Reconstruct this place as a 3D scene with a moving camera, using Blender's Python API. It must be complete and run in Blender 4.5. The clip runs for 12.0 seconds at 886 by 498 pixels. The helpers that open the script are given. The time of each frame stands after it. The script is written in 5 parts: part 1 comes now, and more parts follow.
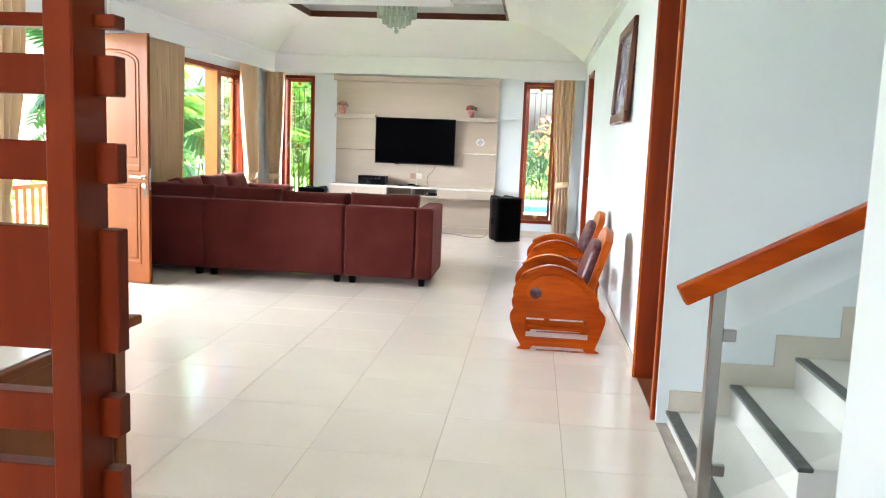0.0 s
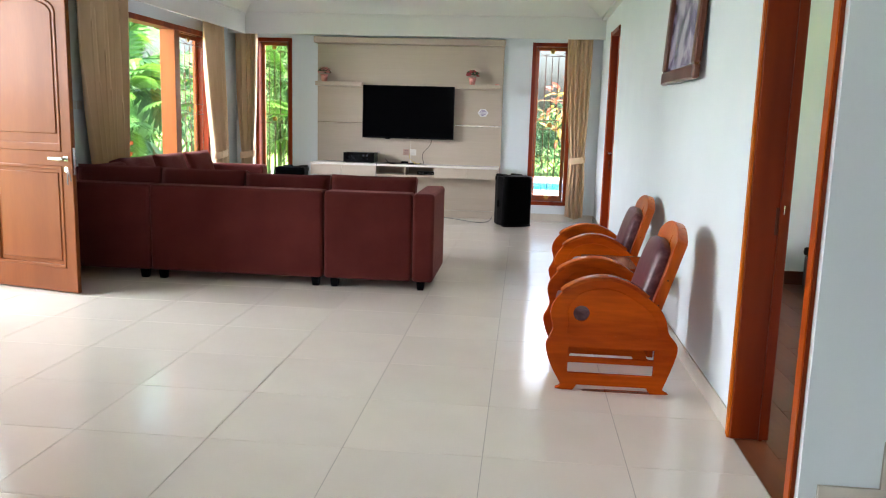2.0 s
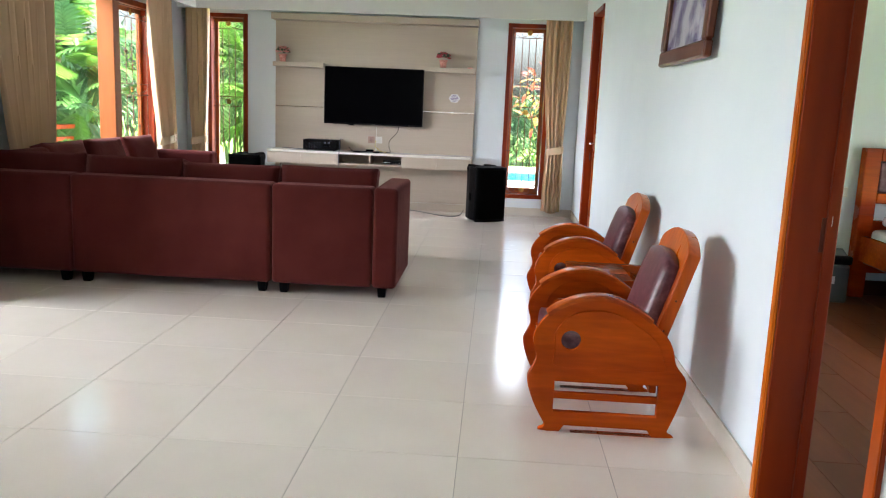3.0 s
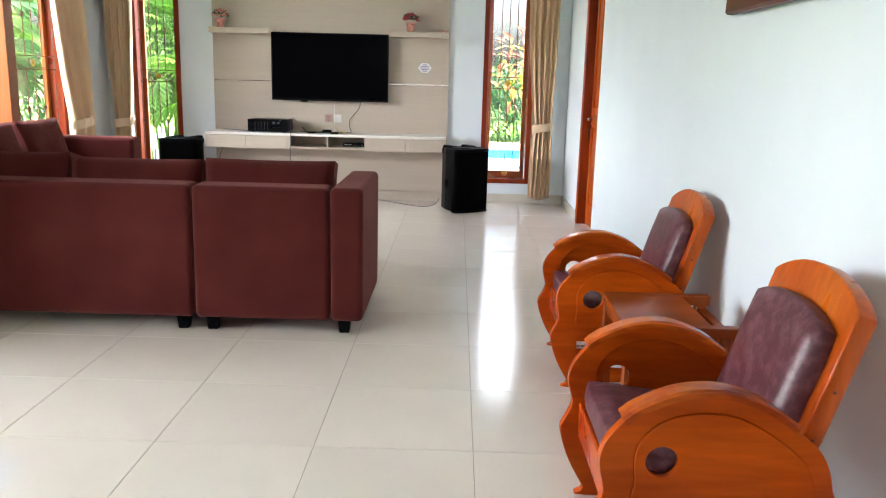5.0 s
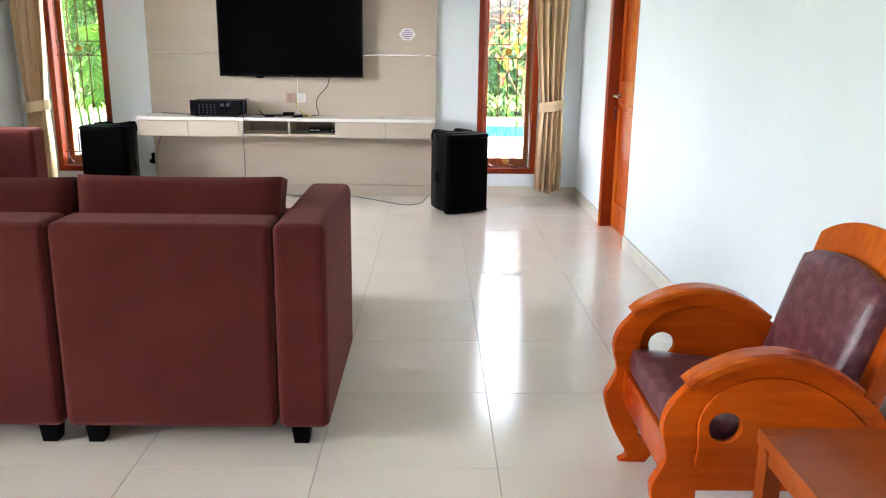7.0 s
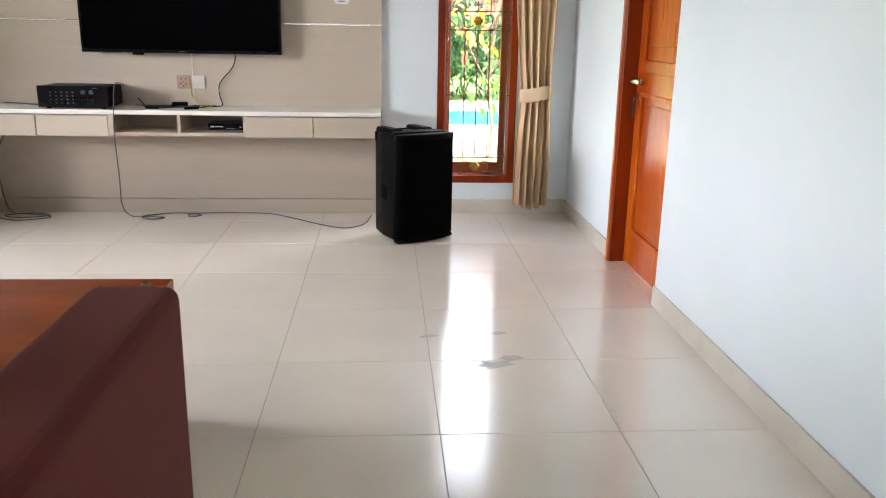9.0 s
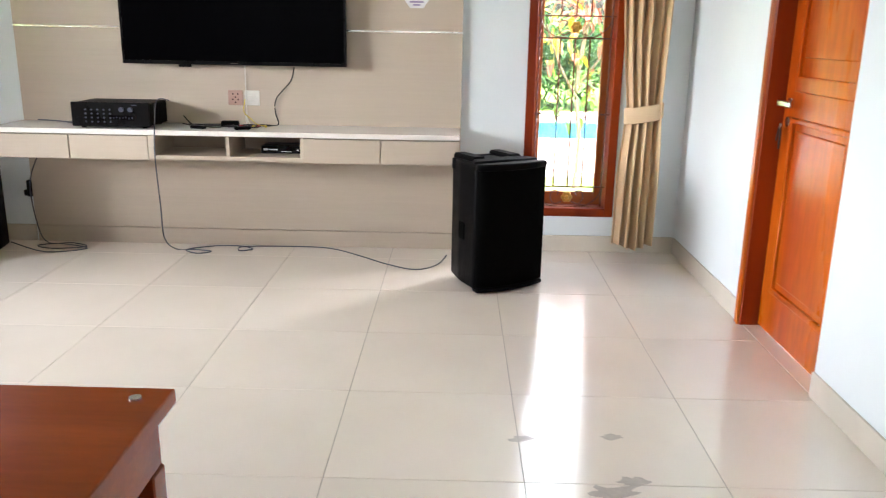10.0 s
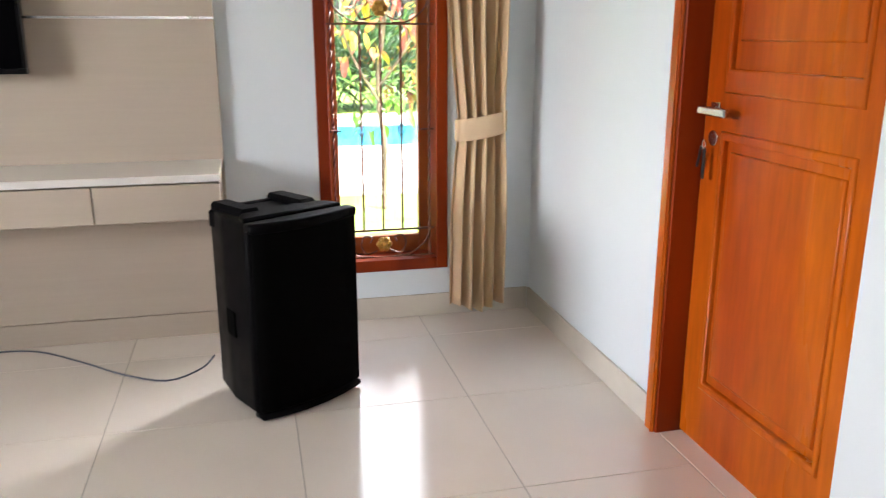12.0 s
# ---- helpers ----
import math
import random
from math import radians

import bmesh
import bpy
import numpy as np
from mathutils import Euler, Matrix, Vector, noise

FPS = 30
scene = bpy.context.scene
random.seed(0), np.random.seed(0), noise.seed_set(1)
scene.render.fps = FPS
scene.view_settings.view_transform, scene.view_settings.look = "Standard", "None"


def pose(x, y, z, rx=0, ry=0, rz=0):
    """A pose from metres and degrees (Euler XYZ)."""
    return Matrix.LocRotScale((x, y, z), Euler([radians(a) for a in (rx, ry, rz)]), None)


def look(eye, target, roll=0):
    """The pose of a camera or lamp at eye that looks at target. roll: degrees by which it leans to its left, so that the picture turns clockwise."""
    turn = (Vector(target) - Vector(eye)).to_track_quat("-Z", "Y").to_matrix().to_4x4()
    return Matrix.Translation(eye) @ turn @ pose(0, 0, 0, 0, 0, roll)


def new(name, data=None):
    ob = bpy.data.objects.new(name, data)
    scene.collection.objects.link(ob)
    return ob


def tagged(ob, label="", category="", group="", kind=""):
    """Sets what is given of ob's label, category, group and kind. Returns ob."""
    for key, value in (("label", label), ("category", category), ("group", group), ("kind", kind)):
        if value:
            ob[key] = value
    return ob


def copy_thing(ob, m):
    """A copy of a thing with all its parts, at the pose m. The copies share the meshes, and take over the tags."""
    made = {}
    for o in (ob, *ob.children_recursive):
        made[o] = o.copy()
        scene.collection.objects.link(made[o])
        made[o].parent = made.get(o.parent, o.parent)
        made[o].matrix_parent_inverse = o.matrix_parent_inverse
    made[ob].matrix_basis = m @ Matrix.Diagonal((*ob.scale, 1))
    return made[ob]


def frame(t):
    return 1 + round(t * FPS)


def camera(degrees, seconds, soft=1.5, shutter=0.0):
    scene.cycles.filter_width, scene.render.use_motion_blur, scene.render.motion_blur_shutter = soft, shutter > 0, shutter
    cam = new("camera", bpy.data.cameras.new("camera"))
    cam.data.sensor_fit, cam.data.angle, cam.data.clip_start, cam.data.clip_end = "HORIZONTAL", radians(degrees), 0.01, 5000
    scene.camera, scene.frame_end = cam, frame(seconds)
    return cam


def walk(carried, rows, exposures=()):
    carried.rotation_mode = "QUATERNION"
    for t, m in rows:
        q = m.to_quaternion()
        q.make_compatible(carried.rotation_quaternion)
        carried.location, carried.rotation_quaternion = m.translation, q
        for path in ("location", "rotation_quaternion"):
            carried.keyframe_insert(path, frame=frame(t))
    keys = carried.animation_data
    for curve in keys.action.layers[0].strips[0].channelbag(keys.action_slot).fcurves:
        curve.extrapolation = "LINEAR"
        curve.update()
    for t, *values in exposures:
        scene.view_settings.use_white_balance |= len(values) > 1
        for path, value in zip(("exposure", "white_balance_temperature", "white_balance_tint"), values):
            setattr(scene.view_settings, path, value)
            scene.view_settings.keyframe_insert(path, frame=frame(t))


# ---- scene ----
cam = camera(57.9, 12.0, soft=1.1, shutter=0.15)
PATH = [
    (0, (0.112, 0.069, 1.463), (-0.102, 2.04, 1.197), 2.2),
    (0.5, (0.019, 0.421, 1.462), (-0.192, 2.392, 1.196), 2.0),
    (1, (-0.03, 0.851, 1.462), (-0.265, 2.816, 1.173), 1.6),
    (1.5, (-0.092, 1.265, 1.414), (-0.301, 3.228, 1.096), 1.7),
    (2, (-0.162, 1.622, 1.41), (-0.352, 3.586, 1.083), 1.6),
    (2.5, (-0.167, 1.996, 1.416), (-0.341, 3.957, 1.065), 1.9),
    (3, (-0.195, 2.396, 1.388), (-0.311, 4.361, 1.033), 2.4),
    (3.5, (-0.277, 2.694, 1.391), (-0.334, 4.66, 1.027), 2.0),
    (3.7, (-0.282, 2.802, 1.388), (-0.33, 4.765, 1.008), 1.7),
    (5.5, (-0.434, 4.256, 1.359), (-0.445, 6.211, 0.937), 1.7),
    (6, (-0.492, 4.627, 1.356), (-0.482, 6.579, 0.922), 1.7),
    (6.5, (-0.536, 4.969, 1.358), (-0.515, 6.917, 0.904), 1.1),
    (7, (-0.506, 5.409, 1.349), (-0.478, 7.349, 0.864), 0.8),
    (7.5, (-0.52, 5.877, 1.319), (-0.431, 7.81, 0.81), 0.6),
    (7.7, (-0.521, 6.043, 1.312), (-0.398, 7.973, 0.801), 0.4),
    (9.5, (-0.443, 7.707, 1.272), (-0.301, 9.629, 0.737), 1.2),
    (10, (-0.503, 8.089, 1.285), (-0.531, 10.02, 0.764), 1.0),
    (10.5, (-0.544, 8.436, 1.297), (-0.72, 10.363, 0.792), 0.2),
    (11, (-0.539, 8.812, 1.286), (-0.739, 10.733, 0.765), 0.5),
    (11.5, (-0.47, 9.192, 1.278), (-0.398, 11.114, 0.728), 0.4),
    (12, (-0.367, 9.52, 1.23), (0.082, 11.398, 0.71), -0.0),
]
EXPOSURES = [(0.0, 3.85, 6250, 10), (0.5, 3.6, 6250, 10), (0.9, 3.6, 6250, 9), (1.6, 3.15, 6200, 10), (3.0, 3.08, 6200, 12), (3.5, 3.25, 6200, 11), (5.5, 3.35, 6250, 10),
             (7.0, 3.5, 6250, 10), (7.7, 3.45, 6300, 10), (9.5, 3.15, 6450, 12), (10.0, 3.4, 6480, 11), (10.5, 3.4, 6500, 11), (11.0, 3.38, 6500, 11), (11.5, 3.15, 6500, 14), (12.0, 3.0, 6600, 14)]
walk(cam, [(t, look(eye, target, roll)) for t, eye, target, roll in PATH], EXPOSURES)

# ---- world and light ----
SUN_ELEV, SUN_TURN = 58.0, 140.0
world = bpy.data.worlds.new("sky")
scene.world = world
world.use_nodes = True
wn = world.node_tree.nodes
sky = wn.new("ShaderNodeTexSky")
sky.sky_type, sky.sun_disc = "NISHITA", False
sky.sun_elevation, sky.sun_rotation = radians(SUN_ELEV), radians(SUN_TURN)
sky.air_density, sky.dust_density, sky.ozone_density = 1.0, 8.0, 1.0
world.node_tree.links.new(sky.outputs[0], wn["Background"].inputs[0])
wn["Background"].inputs[1].default_value = 0.15

sun_data = bpy.data.lights.new("sun", "SUN")
sun_data.energy, sun_data.angle, sun_data.color = 4.2, radians(12), (1.0, 0.96, 0.9)
sun = new("sun", sun_data)
sun.matrix_world = pose(0, 0, 20, 90 - SUN_ELEV, 0, 180 - SUN_TURN)


def sky_lamp(name, place, target, w, h, power, colour=(0.98, 0.985, 1.0)):
    data = bpy.data.lights.new(name, "AREA")
    data.shape, data.size, data.size_y, data.energy, data.color = "RECTANGLE", w, h, power, colour
    ob = new(name, data)
    ob.matrix_world = look(place, target)
    return ob


# Area panels added outside the windows, out of view, stand in for sky light.
sky_lamp("daylight_west", (-11.0, 6.5, 2.9), (0.8, 6.8, 0.9), 11.0, 2.6, 450)
sky_lamp("daylight_bay_window", (-6.3, 10.4, 3.7), (-2.2, 10.6, 0.0), 2.4, 1.2, 48)
sky_lamp("daylight_far_left", (-2.5, 14.4, 1.6), (-3.75, 12.6, 1.1), 1.4, 2.4, 30)
sky_lamp("daylight_far_right", (1.75, 14.4, 1.6), (0.1, 12.6, 1.0), 1.4, 2.4, 75)
# Added panel above the sightline; its reflection makes the bright streak on the floor.
sky_lamp("sky_panel_far_right_high", (0.9, 20.0, 5.6), (-0.1, 10.0, 0.6), 4.4, 5.0, 70)
# Unseen opening with an added lamp, so that the bedroom has light.
sky_lamp("daylight_bedroom", (4.6, 6.2, 1.6), (1, 6.4, 1.0), 1.6, 1.4, 1.2)
# Added fill lamps at unseen openings: back room, stairs, and behind the camera.
sky_lamp("fill_back_room", (3.4, 11.3, 1.6), (1.0, 11.3, 0.3), 1.6, 1.6, 60)
sky_lamp("fill_stairs", (4.6, 3.2, 2.0), (0.5, 3.4, 0.6), 1.0, 0.6, 0.5)
sky_lamp("fill_rear", (-1.4, -2.5, 2.3), (0.1, 2.6, 0.0), 1.3, 1.0, 22)

# ---- materials ----


def material(name, colour, rough=0.5, metal=0.0, spec=0.5, second=None, scale=8.0, stretch=(1, 1, 1), bump=0.0,
             bump_scale=60.0, vary=0.0, coat=0.0, fine=0.0, contrast=(0.35, 0.65), trans=0.0):
    """A surface with two scales of variation: broad noise between two colours, and fine grain in colour and relief."""
    m = bpy.data.materials.new(name)
    m.use_nodes = True
    nt = m.node_tree
    n, li = nt.nodes, nt.links
    b = n["Principled BSDF"]
    b.inputs["Roughness"].default_value = rough
    b.inputs["Metallic"].default_value = metal
    b.inputs["Specular IOR Level"].default_value = spec
    b.inputs["Coat Weight"].default_value = coat
    b.inputs["Coat Roughness"].default_value = 0.12
    tc = n.new("ShaderNodeTexCoord")
    mp = n.new("ShaderNodeMapping")
    mp.inputs["Scale"].default_value = stretch
    li.new(tc.outputs["Object"], mp.inputs[0])
    second = second or tuple(c * 0.85 for c in colour)
    noise_a = n.new("ShaderNodeTexNoise")
    noise_a.inputs["Scale"].default_value = scale
    noise_a.inputs["Detail"].default_value = 5
    li.new(mp.outputs[0], noise_a.inputs["Vector"])
    ramp = n.new("ShaderNodeValToRGB")
    ramp.color_ramp.elements[0].position, ramp.color_ramp.elements[1].position = contrast
    ramp.color_ramp.elements[0].color = (*colour, 1)
    ramp.color_ramp.elements[1].color = (*second, 1)
    li.new(noise_a.outputs[0], ramp.inputs[0])
    out = ramp.outputs[0]
    grain = n.new("ShaderNodeTexNoise")
    grain.inputs["Scale"].default_value = bump_scale
    grain.inputs["Detail"].default_value = 4
    li.new(mp.outputs[0], grain.inputs["Vector"])
    hsv = n.new("ShaderNodeHueSaturation")
    li.new(out, hsv.inputs["Color"])
    add = n.new("ShaderNodeMath")
    add.operation = "MULTIPLY_ADD"
    li.new(grain.outputs[0], add.inputs[0])
    add.inputs[1].default_value = fine
    add.inputs[2].default_value = 1.0 - fine / 2
    last = add.outputs[0]
    if vary:
        info = n.new("ShaderNodeObjectInfo")
        more = n.new("ShaderNodeMath")
        more.operation = "MULTIPLY_ADD"
        li.new(info.outputs["Random"], more.inputs[0])
        more.inputs[1].default_value = vary
        li.new(last, more.inputs[2])
        last = more.outputs[0]
    li.new(last, hsv.inputs["Value"])
    li.new(hsv.outputs[0], b.inputs["Base Color"])
    rough_node = n.new("ShaderNodeMath")
    rough_node.operation = "MULTIPLY_ADD"
    li.new(noise_a.outputs[0], rough_node.inputs[0])
    rough_node.inputs[1].default_value = rough * 0.4
    rough_node.inputs[2].default_value = rough * 0.8
    li.new(rough_node.outputs[0], b.inputs["Roughness"])
    if bump:
        bp = n.new("ShaderNodeBump")
        bp.inputs["Strength"].default_value = bump
        bp.inputs["Distance"].default_value = 0.003
        li.new(grain.outputs[0], bp.inputs["Height"])
        li.new(bp.outputs[0], b.inputs["Normal"])
    if trans:
        tr = n.new("ShaderNodeBsdfTranslucent")
        li.new(hsv.outputs[0], tr.inputs[0])
        mix = n.new("ShaderNodeMixShader")
        mix.inputs[0].default_value = trans
        li.new(b.outputs[0], mix.inputs[1])
        li.new(tr.outputs[0], mix.inputs[2])
        li.new(mix.outputs[0], n["Material Output"].inputs[0])
    return m


M_WALL = material("wall_paint", (0.74, 0.80, 0.84), 0.55, second=(0.70, 0.765, 0.805), scale=1.2, bump=0.06, bump_scale=180, fine=0.03)
M_CEIL = material("ceiling_paint", (0.75, 0.76, 0.755), 0.7, second=(0.72, 0.73, 0.725), scale=0.8, bump=0.04, bump_scale=120)
M_TILE = material("porcelain_tile", (0.80, 0.725, 0.645), 0.15, second=(0.765, 0.69, 0.61), scale=2.5, vary=0.05, fine=0.03, bump_scale=140, spec=1.0)
M_GROUT = material("grout", (0.40, 0.365, 0.32), 0.9, scale=12, fine=0.2)
M_SKIRT = material("skirting_tile", (0.64, 0.59, 0.51), 0.25, scale=3, vary=0.05)
M_WOOD = material("stained_teak", (0.56, 0.130, 0.008), 0.28, spec=0.16, second=(0.36, 0.052, 0.003), scale=3.2, stretch=(1, 1, 0.14), bump=0.10, bump_scale=42, fine=0.75, coat=0.08)
M_WOOD_H = material("stained_teak_across", (0.50, 0.080, 0.003), 0.26, spec=0.12, second=(0.27, 0.026, 0.002), scale=3.2, stretch=(0.14, 1, 1), bump=0.06, bump_scale=42, fine=0.75, coat=0.04)
M_FRAME = material("red_brown_frame_wood", (0.28, 0.036, 0.003), 0.38, spec=0.18, second=(0.14, 0.014, 0.003), scale=5, stretch=(1, 1, 0.12), bump=0.08, bump_scale=80, fine=0.25, coat=0.05)
M_SASH = material("orange_sash_wood", (0.31, 0.092, 0.020), 0.35, spec=0.2, second=(0.24, 0.060, 0.012), scale=5, stretch=(1, 1, 0.12), bump=0.08, bump_scale=80, fine=0.2, coat=0.2)
M_DOOR = material("honey_door_wood", (0.185, 0.050, 0.0095), 0.48, spec=0.15, second=(0.145, 0.037, 0.0065), scale=3, stretch=(1, 1, 0.12), bump=0.08, bump_scale=80, fine=0.22, coat=0.03)
M_DARK = material("dark_stained_wood", (0.10, 0.026, 0.010), 0.38, spec=0.25, second=(0.085, 0.022, 0.010), scale=4, stretch=(1, 1, 0.15), bump=0.08, bump_scale=70, fine=0.3, coat=0.05)
M_POST = material("deep_red_divider_wood", (0.125, 0.016, 0.003), 0.38, spec=0.06, second=(0.08, 0.009, 0.002), scale=5, stretch=(1, 1, 0.12), bump=0.08, bump_scale=80, fine=0.25, coat=0.04)
# Arm caps: worn streaks, plus light from above put into the lighter base colour.
M_CAP = material("toplit_worn_cap_wood", (0.52, 0.10, 0.008), 0.26, spec=0.2, second=(0.27, 0.034, 0.003), scale=9, stretch=(0.3, 1, 1), bump=0.08, bump_scale=50, fine=0.8, coat=0.1, contrast=(0.42, 0.60))
M_TABLE = material("reddish_table_wood", (0.28, 0.056, 0.010), 0.24, spec=0.10, second=(0.18, 0.032, 0.006), scale=4, stretch=(0.15, 1, 1), bump=0.05, bump_scale=80, fine=0.3, coat=0.10)
M_FABRIC = material("maroon_woven_fabric", (0.086, 0.0145, 0.0125), 0.85, second=(0.068, 0.0108, 0.0095), scale=3, bump=0.5, bump_scale=700, fine=0.35, spec=0.10)
M_FABRIC.node_tree.nodes["Principled BSDF"].inputs["Sheen Weight"].default_value = 0.30
M_FABRIC.node_tree.nodes["Principled BSDF"].inputs["Sheen Roughness"].default_value = 0.45
M_FABRIC.node_tree.nodes["Principled BSDF"].inputs["Sheen Tint"].default_value = (0.9, 0.42, 0.38, 1)
M_LEATHER = material("wine_leatherette", (0.080, 0.020, 0.028), 0.36, second=(0.155, 0.060, 0.072), scale=26, bump=0.35, bump_scale=120, fine=0.5, spec=0.4, contrast=(0.44, 0.66))
M_CURTAIN = material("beige_satin_curtain", (0.80, 0.60, 0.38), 0.5, second=(0.72, 0.52, 0.31), scale=6, stretch=(1, 1, 0.2), bump=0.12, bump_scale=400, fine=0.12, trans=0.08)
M_PANEL = material("beige_linen_laminate", (0.50, 0.423, 0.343), 0.45, second=(0.472, 0.40, 0.322), scale=9, stretch=(0.05, 1, 1), bump=0.05, bump_scale=60, fine=0.09)
M_WHITE = material("white_gloss_laminate", (0.80, 0.77, 0.73), 0.22, second=(0.77, 0.74, 0.70), scale=4, fine=0.03)
M_CUP = material("darker_beige_board", (0.36, 0.28, 0.21), 0.5, scale=6, stretch=(0.1, 1, 1), fine=0.15)
M_BLACK = material("black_textured_plastic", (0.0018, 0.0018, 0.0024), 0.45, second=(0.0012, 0.0012, 0.0016), scale=20, bump=0.25, bump_scale=500, fine=0.3, spec=0.04)
M_GRILLE = material("black_speaker_mesh", (0.0015, 0.0015, 0.0015), 0.7, spec=0.02, scale=30, bump=0.5, bump_scale=900, fine=0.4)
M_SCREEN = material("black_screen_glass", (0.0015, 0.0015, 0.002), 0.16, second=(0.0015, 0.0015, 0.002), scale=2, spec=0.015)
M_SHINE = material("gloss_black_bezel", (0.004, 0.004, 0.0045), 0.28, scale=5, spec=0.15)
M_STEEL = material("brushed_steel", (0.62, 0.61, 0.59), 0.26, metal=1.0, second=(0.55, 0.54, 0.52), scale=8, stretch=(1, 1, 0.1), fine=0.12)
M_BRASS = material("dull_gold_paint", (0.50, 0.30, 0.06), 0.4, metal=0.6, second=(0.4, 0.22, 0.04), scale=40, fine=0.2)
M_IRON = material("brown_wrought_iron", (0.15, 0.055, 0.03), 0.45, metal=0.3, second=(0.10, 0.035, 0.02), scale=40, fine=0.3)
M_NOSE = material("grey_green_stone_nosing", (0.10, 0.115, 0.105), 0.5, second=(0.075, 0.085, 0.08), scale=30, bump=0.2, bump_scale=200, fine=0.3)
M_STAIR = material("white_stair_tile", (0.75, 0.75, 0.72), 0.25, second=(0.71, 0.71, 0.68), scale=3, vary=0.04, fine=0.03)
M_PARQ = material("brown_floor_board", (0.17, 0.050, 0.020), 0.40, spec=0.2, second=(0.11, 0.032, 0.013), scale=4, stretch=(1, 0.12, 1), vary=0.25, fine=0.25, bump=0.06)
M_CABLE = material("grey_cable", (0.07, 0.075, 0.105), 0.45, scale=20)
M_CABLE_B = material("black_cable", (0.012, 0.012, 0.013), 0.45, scale=20)
M_PVC = material("ivory_plastic", (0.72, 0.70, 0.66), 0.35, scale=10, fine=0.04)
M_ROSE = material("rose_beige_plastic", (0.45, 0.29, 0.24), 0.35, scale=10, fine=0.05)
M_BIN = material("grey_bin_plastic", (0.07, 0.08, 0.09), 0.45, scale=10, fine=0.1)
M_PINK = material("pink_petal", (0.62, 0.20, 0.19), 0.7, second=(0.75, 0.42, 0.36), scale=60, fine=0.3)
M_REDPETAL = material("dark_red_petal", (0.35, 0.03, 0.04), 0.7, second=(0.5, 0.1, 0.1), scale=60, fine=0.3)
M_LEAF = material("garden_leaf", (0.045, 0.125, 0.03), 0.4, second=(0.10, 0.22, 0.05), scale=3, fine=0.3, trans=0.35)
M_LEAF2 = material("yellow_green_leaf", (0.13, 0.27, 0.03), 0.4, second=(0.07, 0.17, 0.03), scale=3, fine=0.3, trans=0.4)
M_LEAF3 = material("deep_green_leaf", (0.022, 0.070, 0.028), 0.35, second=(0.05, 0.12, 0.04), scale=3, fine=0.3, trans=0.3)
M_CROTON = material("croton_leaf", (0.44, 0.36, 0.03), 0.45, second=(0.34, 0.09, 0.06), scale=9, fine=0.3, trans=0.35, contrast=(0.45, 0.55))
M_REDLEAF = material("red_croton_leaf", (0.36, 0.05, 0.04), 0.45, second=(0.40, 0.16, 0.10), scale=9, fine=0.3, trans=0.35)
M_BARK = material("grey_brown_bark", (0.16, 0.11, 0.075), 0.9, scale=20, bump=0.6, bump_scale=60, fine=0.5)
M_GRASS = material("lawn", (0.13, 0.24, 0.04), 0.9, second=(0.20, 0.30, 0.06), scale=2, bump=0.6, bump_scale=120, fine=0.5)
M_DECK = material("pale_stone_paving", (0.62, 0.61, 0.58), 0.6, second=(0.52, 0.51, 0.48), scale=2, fine=0.1)
M_POOL = material("pool_water", (0.02, 0.24, 0.46), 0.08, second=(0.04, 0.32, 0.54), scale=2, bump=0.2, bump_scale=6)
M_PLASTER = material("white_plaster", (0.78, 0.77, 0.74), 0.8, scale=2, fine=0.08, bump=0.1)
M_ROOF = material("clay_roof_tile", (0.30, 0.13, 0.08), 0.8, scale=6, fine=0.3)
M_PHOTO = material("violet_blossom_print", (0.17, 0.12, 0.26), 0.2, second=(0.55, 0.47, 0.62), scale=7, fine=0.4, contrast=(0.42, 0.58))
M_STAIN = material("damp_floor_stain", (0.43, 0.38, 0.33), 0.35, scale=20, fine=0.3)
M_STICKER = material("white_sticker", (0.78, 0.77, 0.80), 0.4, scale=10)
M_INK = material("violet_ink", (0.25, 0.2, 0.4), 0.5, scale=10)
M_BLUELED = material("pale_knob", (0.12, 0.14, 0.19), 0.3, metal=0.7, scale=10)
M_RED = material("red_plug", (0.5, 0.03, 0.03), 0.4, scale=10)
M_YELLOW = material("yellow_plug", (0.6, 0.45, 0.03), 0.4, scale=10)
M_CRYSTAL = material("pale_green_crystal", (0.62, 0.72, 0.62), 0.08, second=(0.5, 0.6, 0.5), scale=30, spec=0.8)


def glass_material(name, tint, rough=0.0):
    m = bpy.data.materials.new(name)
    m.use_nodes = True
    n, li = m.node_tree.nodes, m.node_tree.links
    n.remove(n["Principled BSDF"])
    tr = n.new("ShaderNodeBsdfTransparent")
    tr.inputs[0].default_value = (*tint, 1)
    gl = n.new("ShaderNodeBsdfGlossy")
    gl.inputs["Roughness"].default_value = 0.02 + rough
    mix = n.new("ShaderNodeMixShader")
    mix.inputs[0].default_value = 0.05
    li.new(tr.outputs[0], mix.inputs[1])
    li.new(gl.outputs[0], mix.inputs[2])
    li.new(mix.outputs[0], n["Material Output"].inputs[0])
    return m


M_GLASS = glass_material("window_glass", (0.97, 0.985, 0.98))
M_RAILGLASS = glass_material("green_tint_rail_glass", (0.965, 0.985, 0.98))

# ---- building helpers ----


def part(name, bm, mat, parent=None, label="", smooth=False):
    me = bpy.data.meshes.new(name)
    bmesh.ops.recalc_face_normals(bm, faces=bm.faces)
    if smooth:
        for f in bm.faces:
            f.smooth = True
    bm.to_mesh(me)
    bm.free()
    me.materials.append(mat)
    ob = new(name, me)
    if parent:
        ob.parent = parent
    if label:
        ob["label"] = label
    return ob


